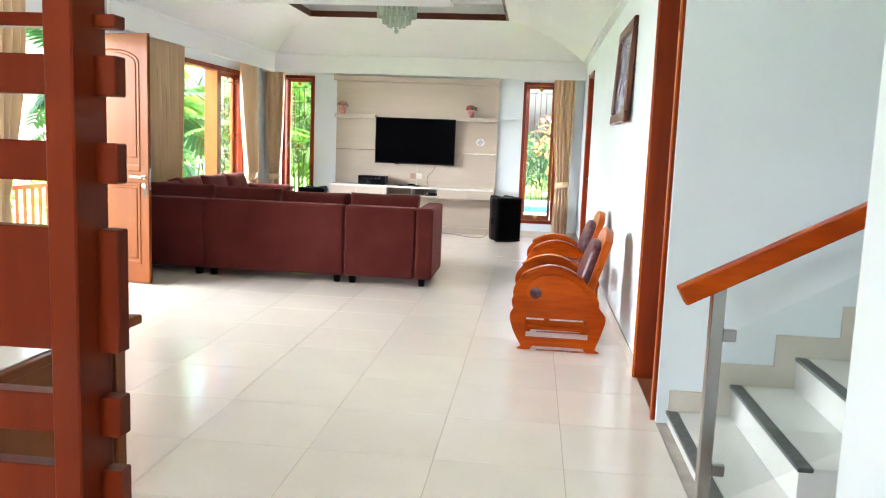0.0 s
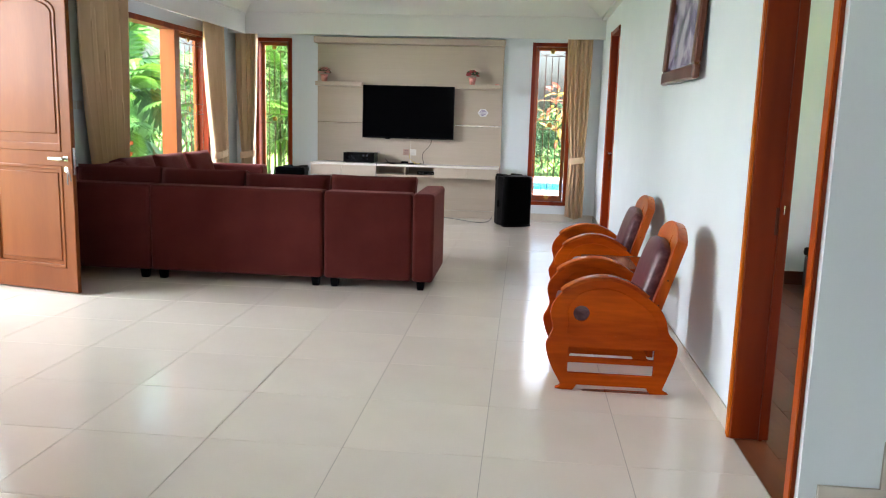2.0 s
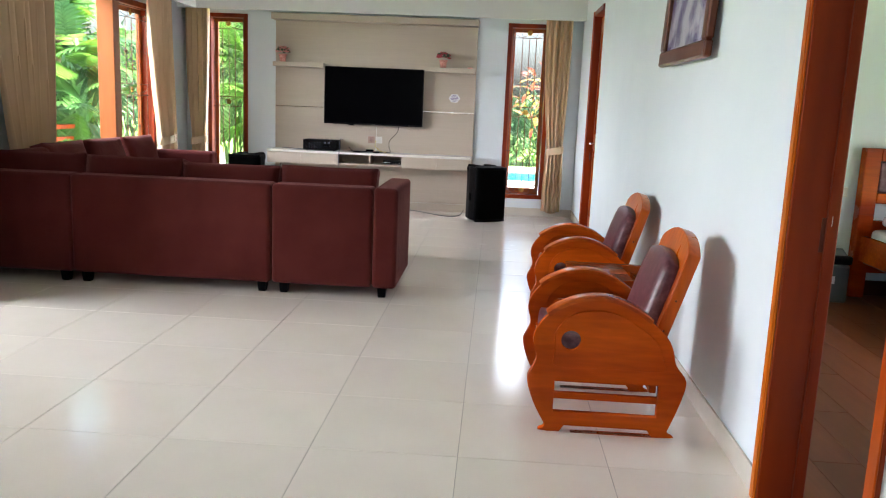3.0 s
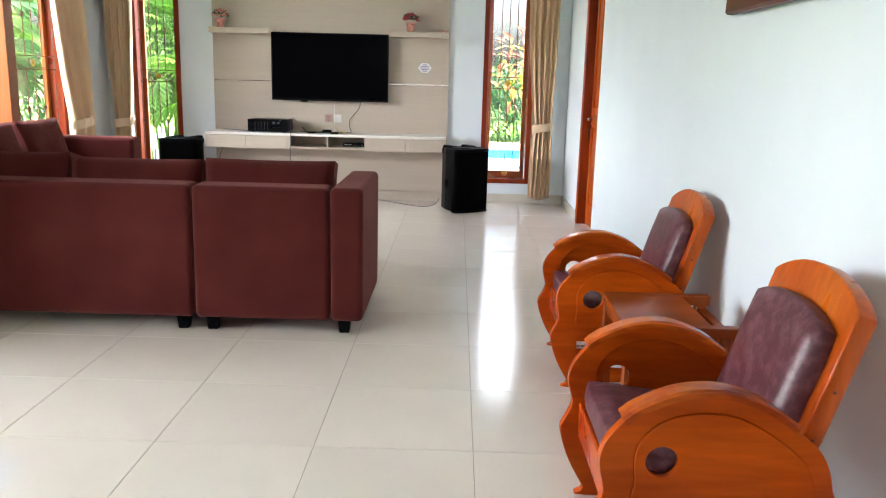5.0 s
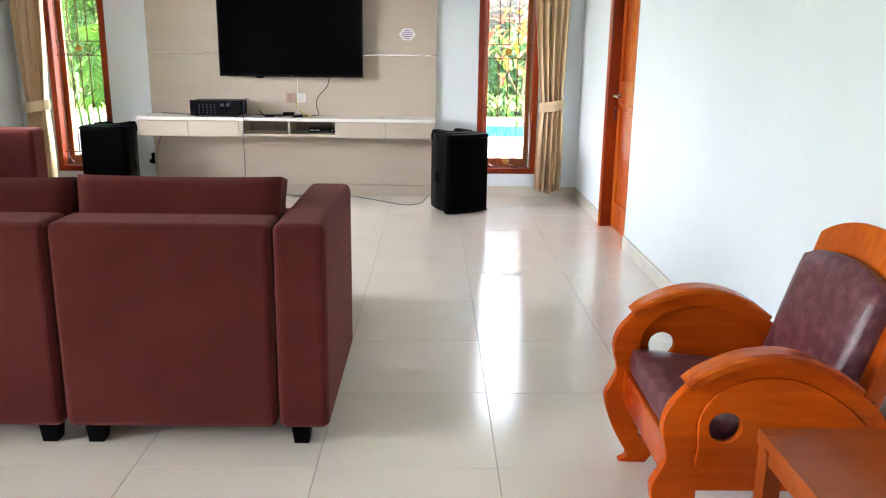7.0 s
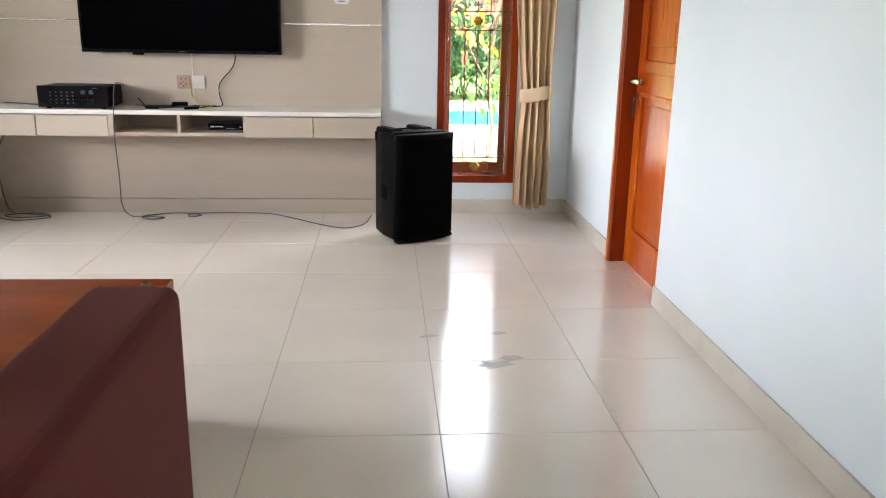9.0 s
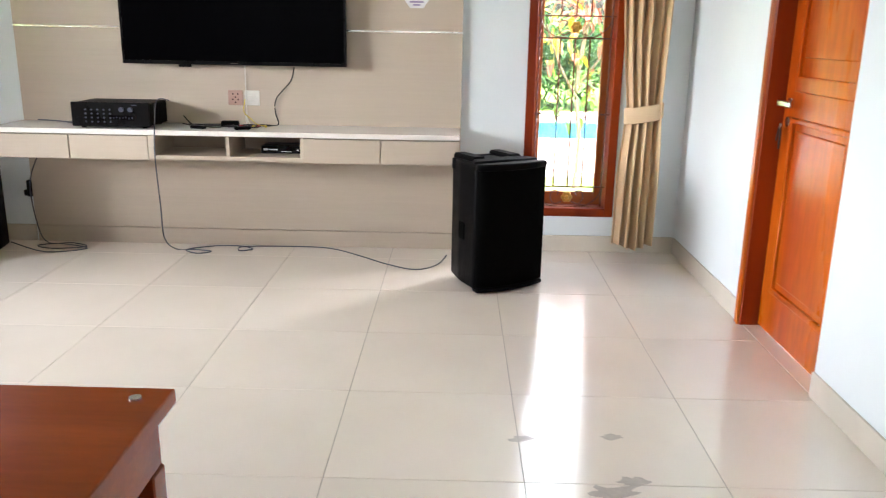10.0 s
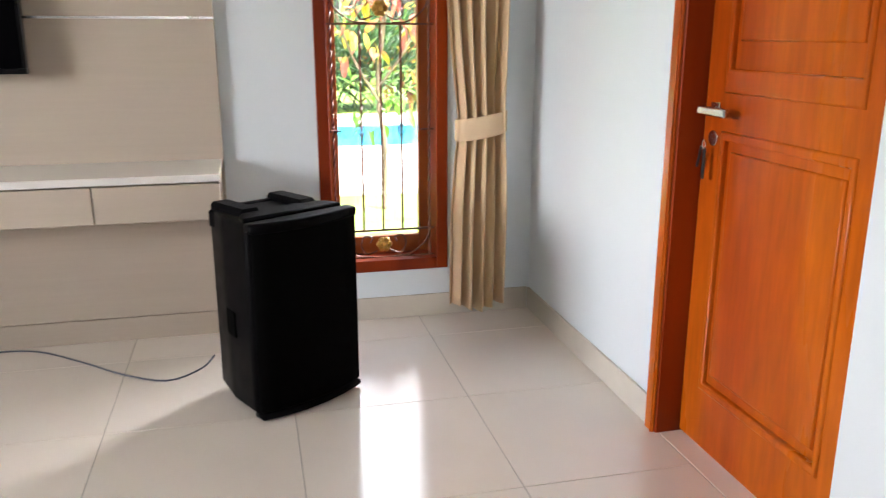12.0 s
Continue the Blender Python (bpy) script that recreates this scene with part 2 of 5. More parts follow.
def thing(name, m, label, category, group=""):
    ob = new(name)
    ob.matrix_world = m
    ob.empty_display_size = 0.1
    return tagged(ob, label, category, group)


def box(bm, x0, x1, y0, y1, z0, z1, bevel=0.0, segs=1):
    v = bmesh.ops.create_cube(bm, size=1, matrix=Matrix.Translation(((x0 + x1) / 2, (y0 + y1) / 2, (z0 + z1) / 2)) @ Matrix.Diagonal((x1 - x0, y1 - y0, z1 - z0, 1)))["verts"]
    if bevel:
        e = list({e for q in v for e in q.link_edges})
        bmesh.ops.bevel(bm, geom=e, offset=bevel, segments=segs, affect="EDGES", profile=0.5)
    return bm


def boxed(*args, **kw):
    return box(bmesh.new(), *args, **kw)


def boxes(*rows, bevel=0.0):
    bm = bmesh.new()
    for r in rows:
        box(bm, *r, bevel=bevel)
    return bm


def turn(bm, m):
    bmesh.ops.transform(bm, matrix=m, verts=bm.verts)
    return bm


def rod(bm, a, b, r, n=10, r2=None):
    a, b = Vector(a), Vector(b)
    d = b - a
    q = d.to_track_quat("Z", "Y").to_matrix().to_4x4()
    bmesh.ops.create_cone(bm, cap_ends=True, segments=n, radius1=r, radius2=r if r2 is None else r2, depth=d.length,
                          matrix=Matrix.Translation((a + b) / 2) @ q)
    return bm


def ball(bm, c, r, n=10, squash=(1, 1, 1)):
    bmesh.ops.create_uvsphere(bm, u_segments=n, v_segments=max(4, n // 2), radius=r, matrix=Matrix.Translation(c) @ Matrix.Diagonal((*squash, 1)))
    return bm


def curved(points, n=6, closed=True):
    """A smooth line through the corners given (Catmull-Rom)."""
    p = [Vector((*q, 0)[:3]) if len(q) == 2 else Vector(q) for q in points]
    out, k = [], len(p)
    for i in range(k if closed else k - 1):
        a, b, c, d = (p[(i + j) % k] if closed else p[min(max(i + j, 0), k - 1)] for j in (-1, 0, 1, 2))
        for s in range(n):
            t = s / n
            out.append(0.5 * (2 * b + (c - a) * t + (2 * a - 5 * b + 4 * c - d) * t * t + (3 * b - a - 3 * c + d) * t ** 3))
    if not closed:
        out.append(p[-1])
    return out


def ring(cx, cy, r, n=20, r2=None):
    return [Vector((cx + r * math.cos(2 * math.pi * i / n), cy + (r2 or r) * math.sin(2 * math.pi * i / n), 0)) for i in range(n)]


def slab(loops, thick, bevel=0.003, segs=1):
    """A flat board with the outline loops[0] and holes, in x and y, thick in z round 0."""
    cu = bpy.data.curves.new("outline", "CURVE")
    cu.dimensions, cu.fill_mode = "2D", "BOTH"
    cu.extrude, cu.bevel_depth, cu.bevel_resolution = thick / 2 - bevel, bevel, segs
    cu.offset = -bevel
    for loop in loops:
        s = cu.splines.new("POLY")
        s.points.add(len(loop) - 1)
        for q, v in zip(s.points, loop):
            q.co = (v[0], v[1], 0, 1)
        s.use_cyclic_u = True
    ob = bpy.data.objects.new("outline", cu)
    scene.collection.objects.link(ob)
    me = bpy.data.meshes.new_from_object(ob.evaluated_get(bpy.context.evaluated_depsgraph_get()))
    bm = bmesh.new()
    bm.from_mesh(me)
    bpy.data.objects.remove(ob)
    bpy.data.curves.remove(cu)
    bpy.data.meshes.remove(me)
    bmesh.ops.remove_doubles(bm, verts=bm.verts, dist=1e-5)
    return bm


def tube(points, r, n=6, closed=False, smooth=4):
    """A round wire through the points given."""
    line = curved(points, smooth, closed) if smooth else [Vector(q) for q in points]
    bm = bmesh.new()
    rows = []
    k = len(line)
    for i, p in enumerate(line):
        d = (line[(i + 1) % k] - line[i - 1]) if closed or 0 < i < k - 1 else (line[min(i + 1, k - 1)] - line[max(i - 1, 0)])
        q = d.to_track_quat("Z", "Y").to_matrix()
        rows.append([bm.verts.new(p + q @ Vector((r * math.cos(a), r * math.sin(a), 0))) for a in (2 * math.pi * j / n for j in range(n))])
    for i in range(k if closed else k - 1):
        a, b = rows[i], rows[(i + 1) % k]
        for j in range(n):
            bm.faces.new((a[j], a[(j + 1) % n], b[(j + 1) % n], b[j]))
    if not closed:
        bm.faces.new(rows[0])
        bm.faces.new(rows[-1])
    return bm


def pillow(w, d, h, puff=0.5, n=10, lump=0.0, seed=0, ears=0.0):
    """A stuffed cushion: w by d, h thick, edges drawn in."""
    bm = bmesh.new()
    bmesh.ops.create_cube(bm, size=2)
    bmesh.ops.subdivide_edges(bm, edges=bm.edges, cuts=n, use_grid_fill=True)
    for v in bm.verts:
        x, y, z = v.co
        e = (1 - abs(x) ** 4) * (1 - abs(y) ** 4)
        f = 1 - puff + puff * max(e, 0) ** 0.5
        k = noise.noise(Vector((x * 1.6 + seed, y * 1.6, z + seed))) * lump
        rx = (1 - 0.03 * (abs(y) ** 6) - 0.02 * abs(z) ** 3)
        ry = (1 - 0.05 * (abs(x) ** 6) - 0.02 * abs(z) ** 3)
        if ears:
            rx, ry = 1 - ears * (1 - abs(y) ** 3), 1 - ears * 1.3 * (1 - abs(x) ** 3)
        v.co = (x * w / 2 * rx, y * d / 2 * ry, z * h / 2 * f + k * h)
    return bm


def soft_box(x0, x1, y0, y1, z0, z1, r=0.04, segs=4):
    return boxed(x0, x1, y0, y1, z0, z1, bevel=r, segs=segs)


def wall_with(bm, axis, at0, at1, lo, hi, z1, holes):
    """A wall between at0 and at1 across its axis, from lo to hi along it, with openings (a, b, bottom, top) through it."""
    def put(a, b, z0, zt):
        if b - a > 1e-4 and zt - z0 > 1e-4:
            box(bm, *((at0, at1, a, b) if axis == "x" else (a, b, at0, at1)), z0, zt)
    edge = lo
    for a, b, z0, zt in sorted(holes):
        put(edge, a, 0, z1)
        put(a, b, 0, z0)
        put(a, b, zt, z1)
        edge = b
    put(edge, hi, 0, z1)
    return bm


def structure(ob, label, category):
    return tagged(ob, label, category, kind="structure")

# ---- the setting ----
XL, XR, YF, YB, H = -4.27, 0.84, 12.87, -2.0, 3.7
WIN_R, WIN_L = (-0.10, 0.452, 0.22, 2.43), (-3.98, -3.45, 0.20, 2.43)
BAY, ENTRY = (9.55, 11.86, 0.45, 2.38), (5.15, 7.50, 0.0, 2.40)
DOOR_A, DOOR_B = (4.385, 5.245, 0.0, 2.46), (10.858, 11.66, 0.0, 2.46)

structure(part("wall_north", wall_with(bmesh.new(), "y", YF, YF + 0.16, XL - 0.16, XR, H, [WIN_R, WIN_L]), M_WALL), "pale blue-white painted wall with two tall windows", "wall")
structure(part("wall_west", wall_with(bmesh.new(), "x", XL - 0.16, XL, YB, YF, H, [BAY, ENTRY]), M_WALL), "pale blue-white painted wall with entrance and wide window", "wall")
structure(part("wall_east", wall_with(bmesh.new(), "x", XR, XR + 0.14, 4.35, YF + 0.16, H, [DOOR_A, DOOR_B]), M_WALL), "pale blue-white painted wall with two wooden doorways", "wall")
# Openings in the south, stair and back room walls are unseen, added for light.
structure(part("wall_south", wall_with(bmesh.new(), "y", YB - 0.16, YB, XL - 0.16, 1.04, H, [(-2.3, -0.9, 1.1, 2.3)]), M_WALL), "plain painted wall", "wall")
structure(part("wall_stair_side", boxes((0.876, 1.02, YB, 2.0, 0, H)), M_WALL), "white painted wall end beside the stairs", "wall")
structure(part("wall_stair_back", boxes((XR + 0.14, 4.2, 4.35, 4.47, 0, H)), M_WALL), "pale painted wall behind the stairs", "wall")
structure(part("wall_stair_close", boxes((1.02, 4.2, 1.86, 2.0, 0, H), (4.2, 4.34, 1.86, 9.1, 0, 0.6), (4.2, 4.34, 1.86, 2.7, 0.6, H), (4.2, 4.34, 2.7, 3.7, 0.6, 1.95), (4.2, 4.34, 2.7, 3.7, 2.3, H), (4.2, 4.34, 3.7, 5.3, 0.6, H),
    (4.2, 4.34, 7.1, 9.1, 0.6, H), (4.2, 4.34, 5.3, 7.1, 2.2, H)), M_WALL), "plain painted wall", "wall")
structure(part("wall_bedroom", boxes((XR + 0.14, 4.2, 9.0, 9.14, 0, H)), M_WALL), "pale bedroom wall", "wall")
structure(part("wall_back_room", boxes((2.4, 2.5, 9.14, 10.5, 0, H), (2.4, 2.5, 12.1, YF + 0.16, 0, H), (2.4, 2.5, 10.5, 12.1, 0, 0.5), (2.4, 2.5, 10.5, 12.1, 2.3, H), (XR + 0.14, 2.5, YF + 0.02, YF + 0.16, 0, H)), M_WALL), "plain painted wall", "wall")
structure(part("roof_slab", boxes((XL - 0.16, 4.34, YB - 0.16, YF + 0.16, H, H + 0.15)), M_CEIL), "concrete roof slab", "ceiling")


def ceiling_mesh():
    """Sloping cove that rises from the pelmet boards to a raised tray."""
    bm = bmesh.new()
    x0, x1, y0, y1 = -4.02, 0.79, 6.6, 12.60
    u0, u1, w0, w1 = -3.05, -0.32, 8.0, 11.1
    rings = []
    for i in range(9):
        s = i / 8
        q = 2.72 + 0.38 * math.sin(s * math.pi / 2) ** 0.9
        rings.append([bm.verts.new(c) for c in ((x0 + (u0 - x0) * s, y0 + (w0 - y0) * s, q), (x1 + (u1 - x1) * s, y0 + (w0 - y0) * s, q),
                                                (x1 + (u1 - x1) * s, y1 + (w1 - y1) * s, q), (x0 + (u0 - x0) * s, y1 + (w1 - y1) * s, q))])
    for a, b in zip(rings, rings[1:]):
        for j in range(4):
            bm.faces.new((a[j], a[(j + 1) % 4], b[(j + 1) % 4], b[j]))
    box(bm, u0 - 0.05, u0 - 0.01, w0, w1, 3.1, 3.34)
    box(bm, u1 + 0.01, u1 + 0.05, w0, w1, 3.1, 3.34)
    box(bm, u0, u1, w1 + 0.01, w1 + 0.05, 3.1, 3.34)
    box(bm, u0, u1, w0 - 0.05, w0 - 0.01, 3.1, 3.34)
    box(bm, u0, u1, w0, w1, 3.30, 3.36)
    # pelmet boards and the small moulding on them
    box(bm, XL, XR, 12.58, 12.61, 2.455, 2.74)
    box(bm, x0 - 0.03, x0, 7.6, 12.58, 2.455, 2.74)
    box(bm, x0, XR, 12.565, 12.58, 2.70, 2.735)
    box(bm, x0, x0 + 0.015, 7.6, 12.565, 2.70, 2.735)
    box(bm, XL, x0 - 0.03, 6.6, 12.87, 2.74, 2.76)
    box(bm, x0 - 0.03, XR, 12.61, 12.87, 2.74, 2.76)
    box(bm, 0.775, XR, 6.6, 12.565, 2.70, 2.76)
    # lower ceiling of the entrance and over the stairs
    box(bm, XL, 4.2, YB, 6.6, 2.74, 2.80)
    box(bm, XL, -0.70, 5.6, 7.68, 2.70, 2.738)
    box(bm, XL, -0.70, 6.6, 7.68, 2.738, 3.0)
    box(bm, XR + 0.14, 4.2, 4.47, 12.9, 2.74, 2.80)
    return bm


structure(part("ceiling", ceiling_mesh(), M_CEIL), "white ceiling with sloping cove and raised tray", "ceiling")
structure(part("trim", boxes((-3.05, -0.32, 11.07, 11.09, 3.09, 3.17), (-3.04, -3.02, 8.0, 11.07, 3.09, 3.17), (-0.35, -0.33, 8.0, 11.07, 3.09, 3.17), (-3.02, -0.35, 8.01, 8.03, 3.09, 3.17)), M_DARK),
          "dark wooden rim of the ceiling tray", "trim")

# skirting
structure(part("baseboard", boxes((XL, -3.09, YF - 0.012, YF, 0, 0.10), (-0.47, XR - 0.012, YF - 0.012, YF, 0, 0.10), (XR - 0.012, XR, 5.25, 10.855, 0, 0.10), (XR - 0.012, XR, 11.665, YF - 0.012, 0, 0.10),
    (XL, XL + 0.012, 7.6, YF - 0.012, 0, 0.10), (XL, XL + 0.012, YB, 5.1, 0, 0.10), bevel=0.002), M_SKIRT), "cream tiled skirting", "baseboard")


# ---- doors and windows ----
def door_frame(name, axis_x0, axis_x1, a, b, top, w=0.052, mat=M_FRAME, near=None):
    """A wooden door lining round an opening in a wall across x."""
    f = thing(name, Matrix.Identity(4), "red-brown stained wooden door frame", "door frame")
    f["kind"] = "structure"
    w_a = near or w
    part("jamb", boxed(axis_x0 + (0.045 if near else -0.015), axis_x1 + 0.015, a, a + w_a, 0, top, bevel=0.004), mat, f)
    part("jamb", boxed(axis_x0 - 0.015, axis_x1 + 0.015, b - w, b, 0, top, bevel=0.004), mat, f)
    part("lintel", boxed(axis_x0 - 0.015, axis_x1 + 0.015, a + w_a, b - w, top - w, top, bevel=0.004), mat, f)
    # Light on the jamb's front face is put into these lighter wood strips.
    if not near:
        part("lit_edge_strip", boxed(axis_x0 - 0.022, axis_x0 - 0.0155, a - 0.006, a + w - 0.008, 0, top, bevel=0.002), M_WOOD, f, "edge strip in a lighter orange for its lit face")
    part("lit_edge_strip", boxed(axis_x0 - 0.022, axis_x0 - 0.0155, b - w + 0.008, b + 0.006, 0, top, bevel=0.002), M_WOOD, f, "edge strip in a lighter orange for its lit face")
    part("bead", boxed(axis_x0 - 0.026, axis_x0 - 0.0222, b - w + 0.014, b - w + 0.020, 0, top, bevel=0.001), M_WOOD, f)
    part("stop", boxed(axis_x0 + 0.108, axis_x0 + 0.123, a + w_a, a + w_a + 0.014, 0, top - w), mat, f)
    part("stop", boxed(axis_x0 + 0.108, axis_x0 + 0.123, b - w - 0.014, b - w, 0, top - w), mat, f)
    return f


def door_leaf(name, width, height, m, mat, label, handle_at=1):
    """A panelled leaf in x (width) and z, hinged at the origin; an arched upper panel and a square lower one on both faces."""
    d = thing(name, m, label, "door")
    t, s = 0.038, 0.098
    z1, z2, z3, z4 = 0.195, 0.96, 1.08, height - 0.14
    arch = [Vector((s, z3, 0)), Vector((width - s, z3, 0)), Vector((width - s, z4 - 0.13, 0))]
    arch += [Vector((width / 2 + (width / 2 - s) * math.cos(a), z4 - 0.13 + 0.13 * math.sin(a), 0)) for a in (math.pi * i / 12 for i in range(1, 12))]
    arch += [Vector((s, z4 - 0.13, 0))]
    low = [Vector((s, z1, 0)), Vector((width - s, z1, 0)), Vector((width - s, z2, 0)), Vector((s, z2, 0))]
    outer = [Vector((0, 0.008, 0)), Vector((width, 0.008, 0)), Vector((width, height, 0)), Vector((0, height, 0))]
    up = pose(0, 0, 0, 90, 0, 0)
    part("stile_frame", turn(slab([outer, arch, low], t, 0.004), up), mat, d)

    def inner(loop, k):
        c = sum(loop, Vector()) / len(loop)
        return [c + (v - c) * k for v in loop]
    for nm, loop in (("upper_moulding", arch), ("lower_moulding", low)):
        part(nm, turn(slab([inner(loop, 1.012), inner(loop, 0.945)], 0.052, 0.007, 2), up), mat, d)
    part("upper_panel", turn(slab([inner(arch, 1.01)], 0.016, 0.003), up), mat, d)
    part("upper_field", turn(slab([inner(arch, 0.87)], 0.030, 0.006), up), mat, d)
    part("lower_panel", turn(slab([inner(low, 1.01)], 0.016, 0.003), up), mat, d)
    part("lower_field", turn(slab([inner(low, 0.87)], 0.030, 0.006), up), mat, d)
    hx = width - 0.055
    for sgn in (-1, 1):
        y = sgn * 0.021
        h = part("handle", turn(slab([[Vector((-0.02, -0.02, 0)), Vector((0.02, -0.02, 0)), Vector((0.02, 0.02, 0)), Vector((-0.02, 0.02, 0))]], 0.006, 0.0015), pose(hx, y, 1.02, 90, 0, 0)), M_STEEL, d, "brushed steel lever handle")
        lever = rod(bmesh.new(), (hx, y, 1.02), (hx, y + sgn * 0.045, 1.02), 0.009)
        box(lever, hx - 0.125, hx + 0.012, y + sgn * 0.045 - 0.008, y + sgn * 0.045 + 0.008, 1.008, 1.032, bevel=0.004)
        part("lever", lever, M_STEEL, h)
        part("keyhole_plate", turn(slab([ring(0, 0, 0.022)], 0.006, 0.0015), pose(hx, y, 0.94, 90, 0, 0)), M_STEEL, d, "round steel key plate")
    part("lock_plate", boxed(width - 0.0005, width + 0.002, -0.011, 0.011, 0.90, 1.10), M_STEEL, d, "steel lock plate")
    return d


def keys(m):
    k = thing("key_bunch", m, "small bunch of dark keys hanging in a door lock", "keys")
    part("bow", tube([(0, 0, 0), (0.008, 0, -0.012), (0, 0, -0.026), (-0.008, 0, -0.012)], 0.0022, closed=True), M_STEEL, k)
    part("key", boxed(-0.012, 0.001, -0.002, 0.002, -0.11, -0.022, bevel=0.001), M_CABLE_B, k)
    part("key", turn(boxed(0.002, 0.012, -0.002, 0.002, -0.085, -0.022, bevel=0.001), pose(0, 0, 0, 0, -14, 0)), M_CABLE_B, k)


door_frame("door_frame_1", XR, XR + 0.14, *DOOR_A[:2], DOOR_A[3])
door_frame("door_frame_2", XR, XR + 0.14, *DOOR_B[:2], DOOR_B[3], near=0.024)
tagged(door_leaf("door_1", 0.718, 2.39, pose(XR + 0.085, DOOR_B[0] + 0.028, 0.004, 0, 0, 90), M_WOOD, "closed orange-stained teak door with two raised panels"), kind="structure")
keys(pose(XR + 0.036, DOOR_B[0] + 0.028 + 0.663, 0.94, 0, 0, 90))
tagged(door_leaf("door_2", 0.86, 2.34, pose(XL - 0.03, 7.462, 0.004, 0, 0, -13.5), M_DOOR, "open honey-coloured wooden entrance door with arched panel"), kind="structure")
keys(pose(-3.50, 7.235, 0.94, 0, 0, -13))
part("jamb", boxes((XL - 0.17, XL + 0.015, 7.44, 7.50, 0, 2.40), (XL - 0.17, XL + 0.015, 5.15, 5.21, 0, 2.40), (XL - 0.17, XL + 0.015, 5.21, 7.44, 2.34, 2.40), bevel=0.004), M_DOOR,
     tagged(thing("door_frame_3", Matrix.Identity(4), "honey-coloured wooden entrance frame", "door frame"), kind="structure"))
lock = thing("strike_plate", pose(XR + 0.105, DOOR_A[1] - 0.052, 1.03), "worn steel strike plate in a door jamb", "lock plate")
part("plate", boxed(-0.010, 0.010, -0.003, 0.001, -0.09, 0.03, bevel=0.001), M_DARK, lock)
part("catch", boxed(0.006, 0.024, -0.008, -0.003, 0.0, 0.04, bevel=0.002), M_STEEL, lock)


def twisted(bm, x, y, z0, z1, r=0.0045, turns=None):
    """A square bar twisted about its length."""
    k = max(6, int((z1 - z0) / 0.018))
    rows = []
    for i in range(k + 1):
        a = i * 0.55
        rows.append([bm.verts.new((x + r * 1.3 * math.cos(a + j * math.pi / 2), y + r * 1.3 * math.sin(a + j * math.pi / 2), z0 + (z1 - z0) * i / k)) for j in range(4)])
    for a, b in zip(rows, rows[1:]):
        for j in range(4):
            bm.faces.new((a[j], a[(j + 1) % 4], b[(j + 1) % 4], b[j]))
    bm.faces.new(rows[0])
    bm.faces.new(rows[-1])
    return bm


def grille(width, height, m, flowers):
    """A wrought-iron window guard, in x and z from its lower left corner."""
    g = thing("window_grille", m, "brown wrought-iron window grille with gold flowers", "window grille", "window grilles")
    cx = width / 2
    for z in flowers:
        for dz in (-0.062, 0.062):
            part("crossbar", boxed(0, width, -0.005, 0.005, z + dz - 0.004, z + dz + 0.004), M_IRON, g)
        fl = bmesh.new()
        for i in range(6):
            a = i * math.pi / 3
            ball(fl, (cx + 0.02 * math.cos(a), -0.010, z + 0.02 * math.sin(a)), 0.016, 8, (1, 0.4, 1))
        ball(fl, (cx, -0.018, z), 0.014, 8, (1, 0.5, 1))
        part("flower", fl, M_BRASS, g, "gold-painted iron flower", True)
        for s in (-1, 1):
            part("scroll", tube([(cx + s * 0.03, 0, z - 0.03), (cx + s * 0.075, 0, z - 0.045), (cx + s * 0.10, 0, z - 0.005), (cx + s * 0.085, 0, z + 0.035), (cx + s * 0.05, 0, z + 0.03), (cx + s * 0.06, 0, z + 0.008)], 0.0038, 5), M_IRON, g)
            part("scroll", tube([(cx + s * (cx - 0.02), 0, z + 0.058), (cx + s * (cx - 0.04), 0, z), (cx + s * 0.12, 0, z - 0.05), (cx + s * 0.05, 0, z - 0.058)], 0.0038, 5), M_IRON, g)
    ends = sorted(flowers)
    for a, b in zip(ends, ends[1:]):
        mid = (a + b) / 2
        part("crossbar", boxed(0, 0.055, -0.004, 0.004, mid - 0.004, mid + 0.004), M_IRON, g)
        part("crossbar", boxed(width - 0.055, width, -0.004, 0.004, mid - 0.004, mid + 0.004), M_IRON, g)
        for k in (-1, 0, 1):
            bm = twisted(bmesh.new(), cx + k * width * 0.19, 0, a + 0.062, b - 0.062)
            if k:
                for q in range(4):
                    w = q * math.pi / 2
                    bm2 = [(cx + k * width * 0.19 + 0.014 * math.cos(w) * f, 0.014 * math.sin(w) * f, mid - 0.028 + 0.056 * u) for u, f in ((0, 0), (0.3, 0.9), (0.7, 0.9), (1, 0))]
                    wire = tube(bm2, 0.003, 4, smooth=2)
                    me = bpy.data.meshes.new("w")
                    wire.to_mesh(me)
                    wire.free()
                    bm.from_mesh(me)
                    bpy.data.meshes.remove(me)
            part("bar", bm, M_IRON, g)
    for x in (0.02, width - 0.02):
        part("bar", twisted(bmesh.new(), x, 0, 0, height), M_IRON, g)
    return g


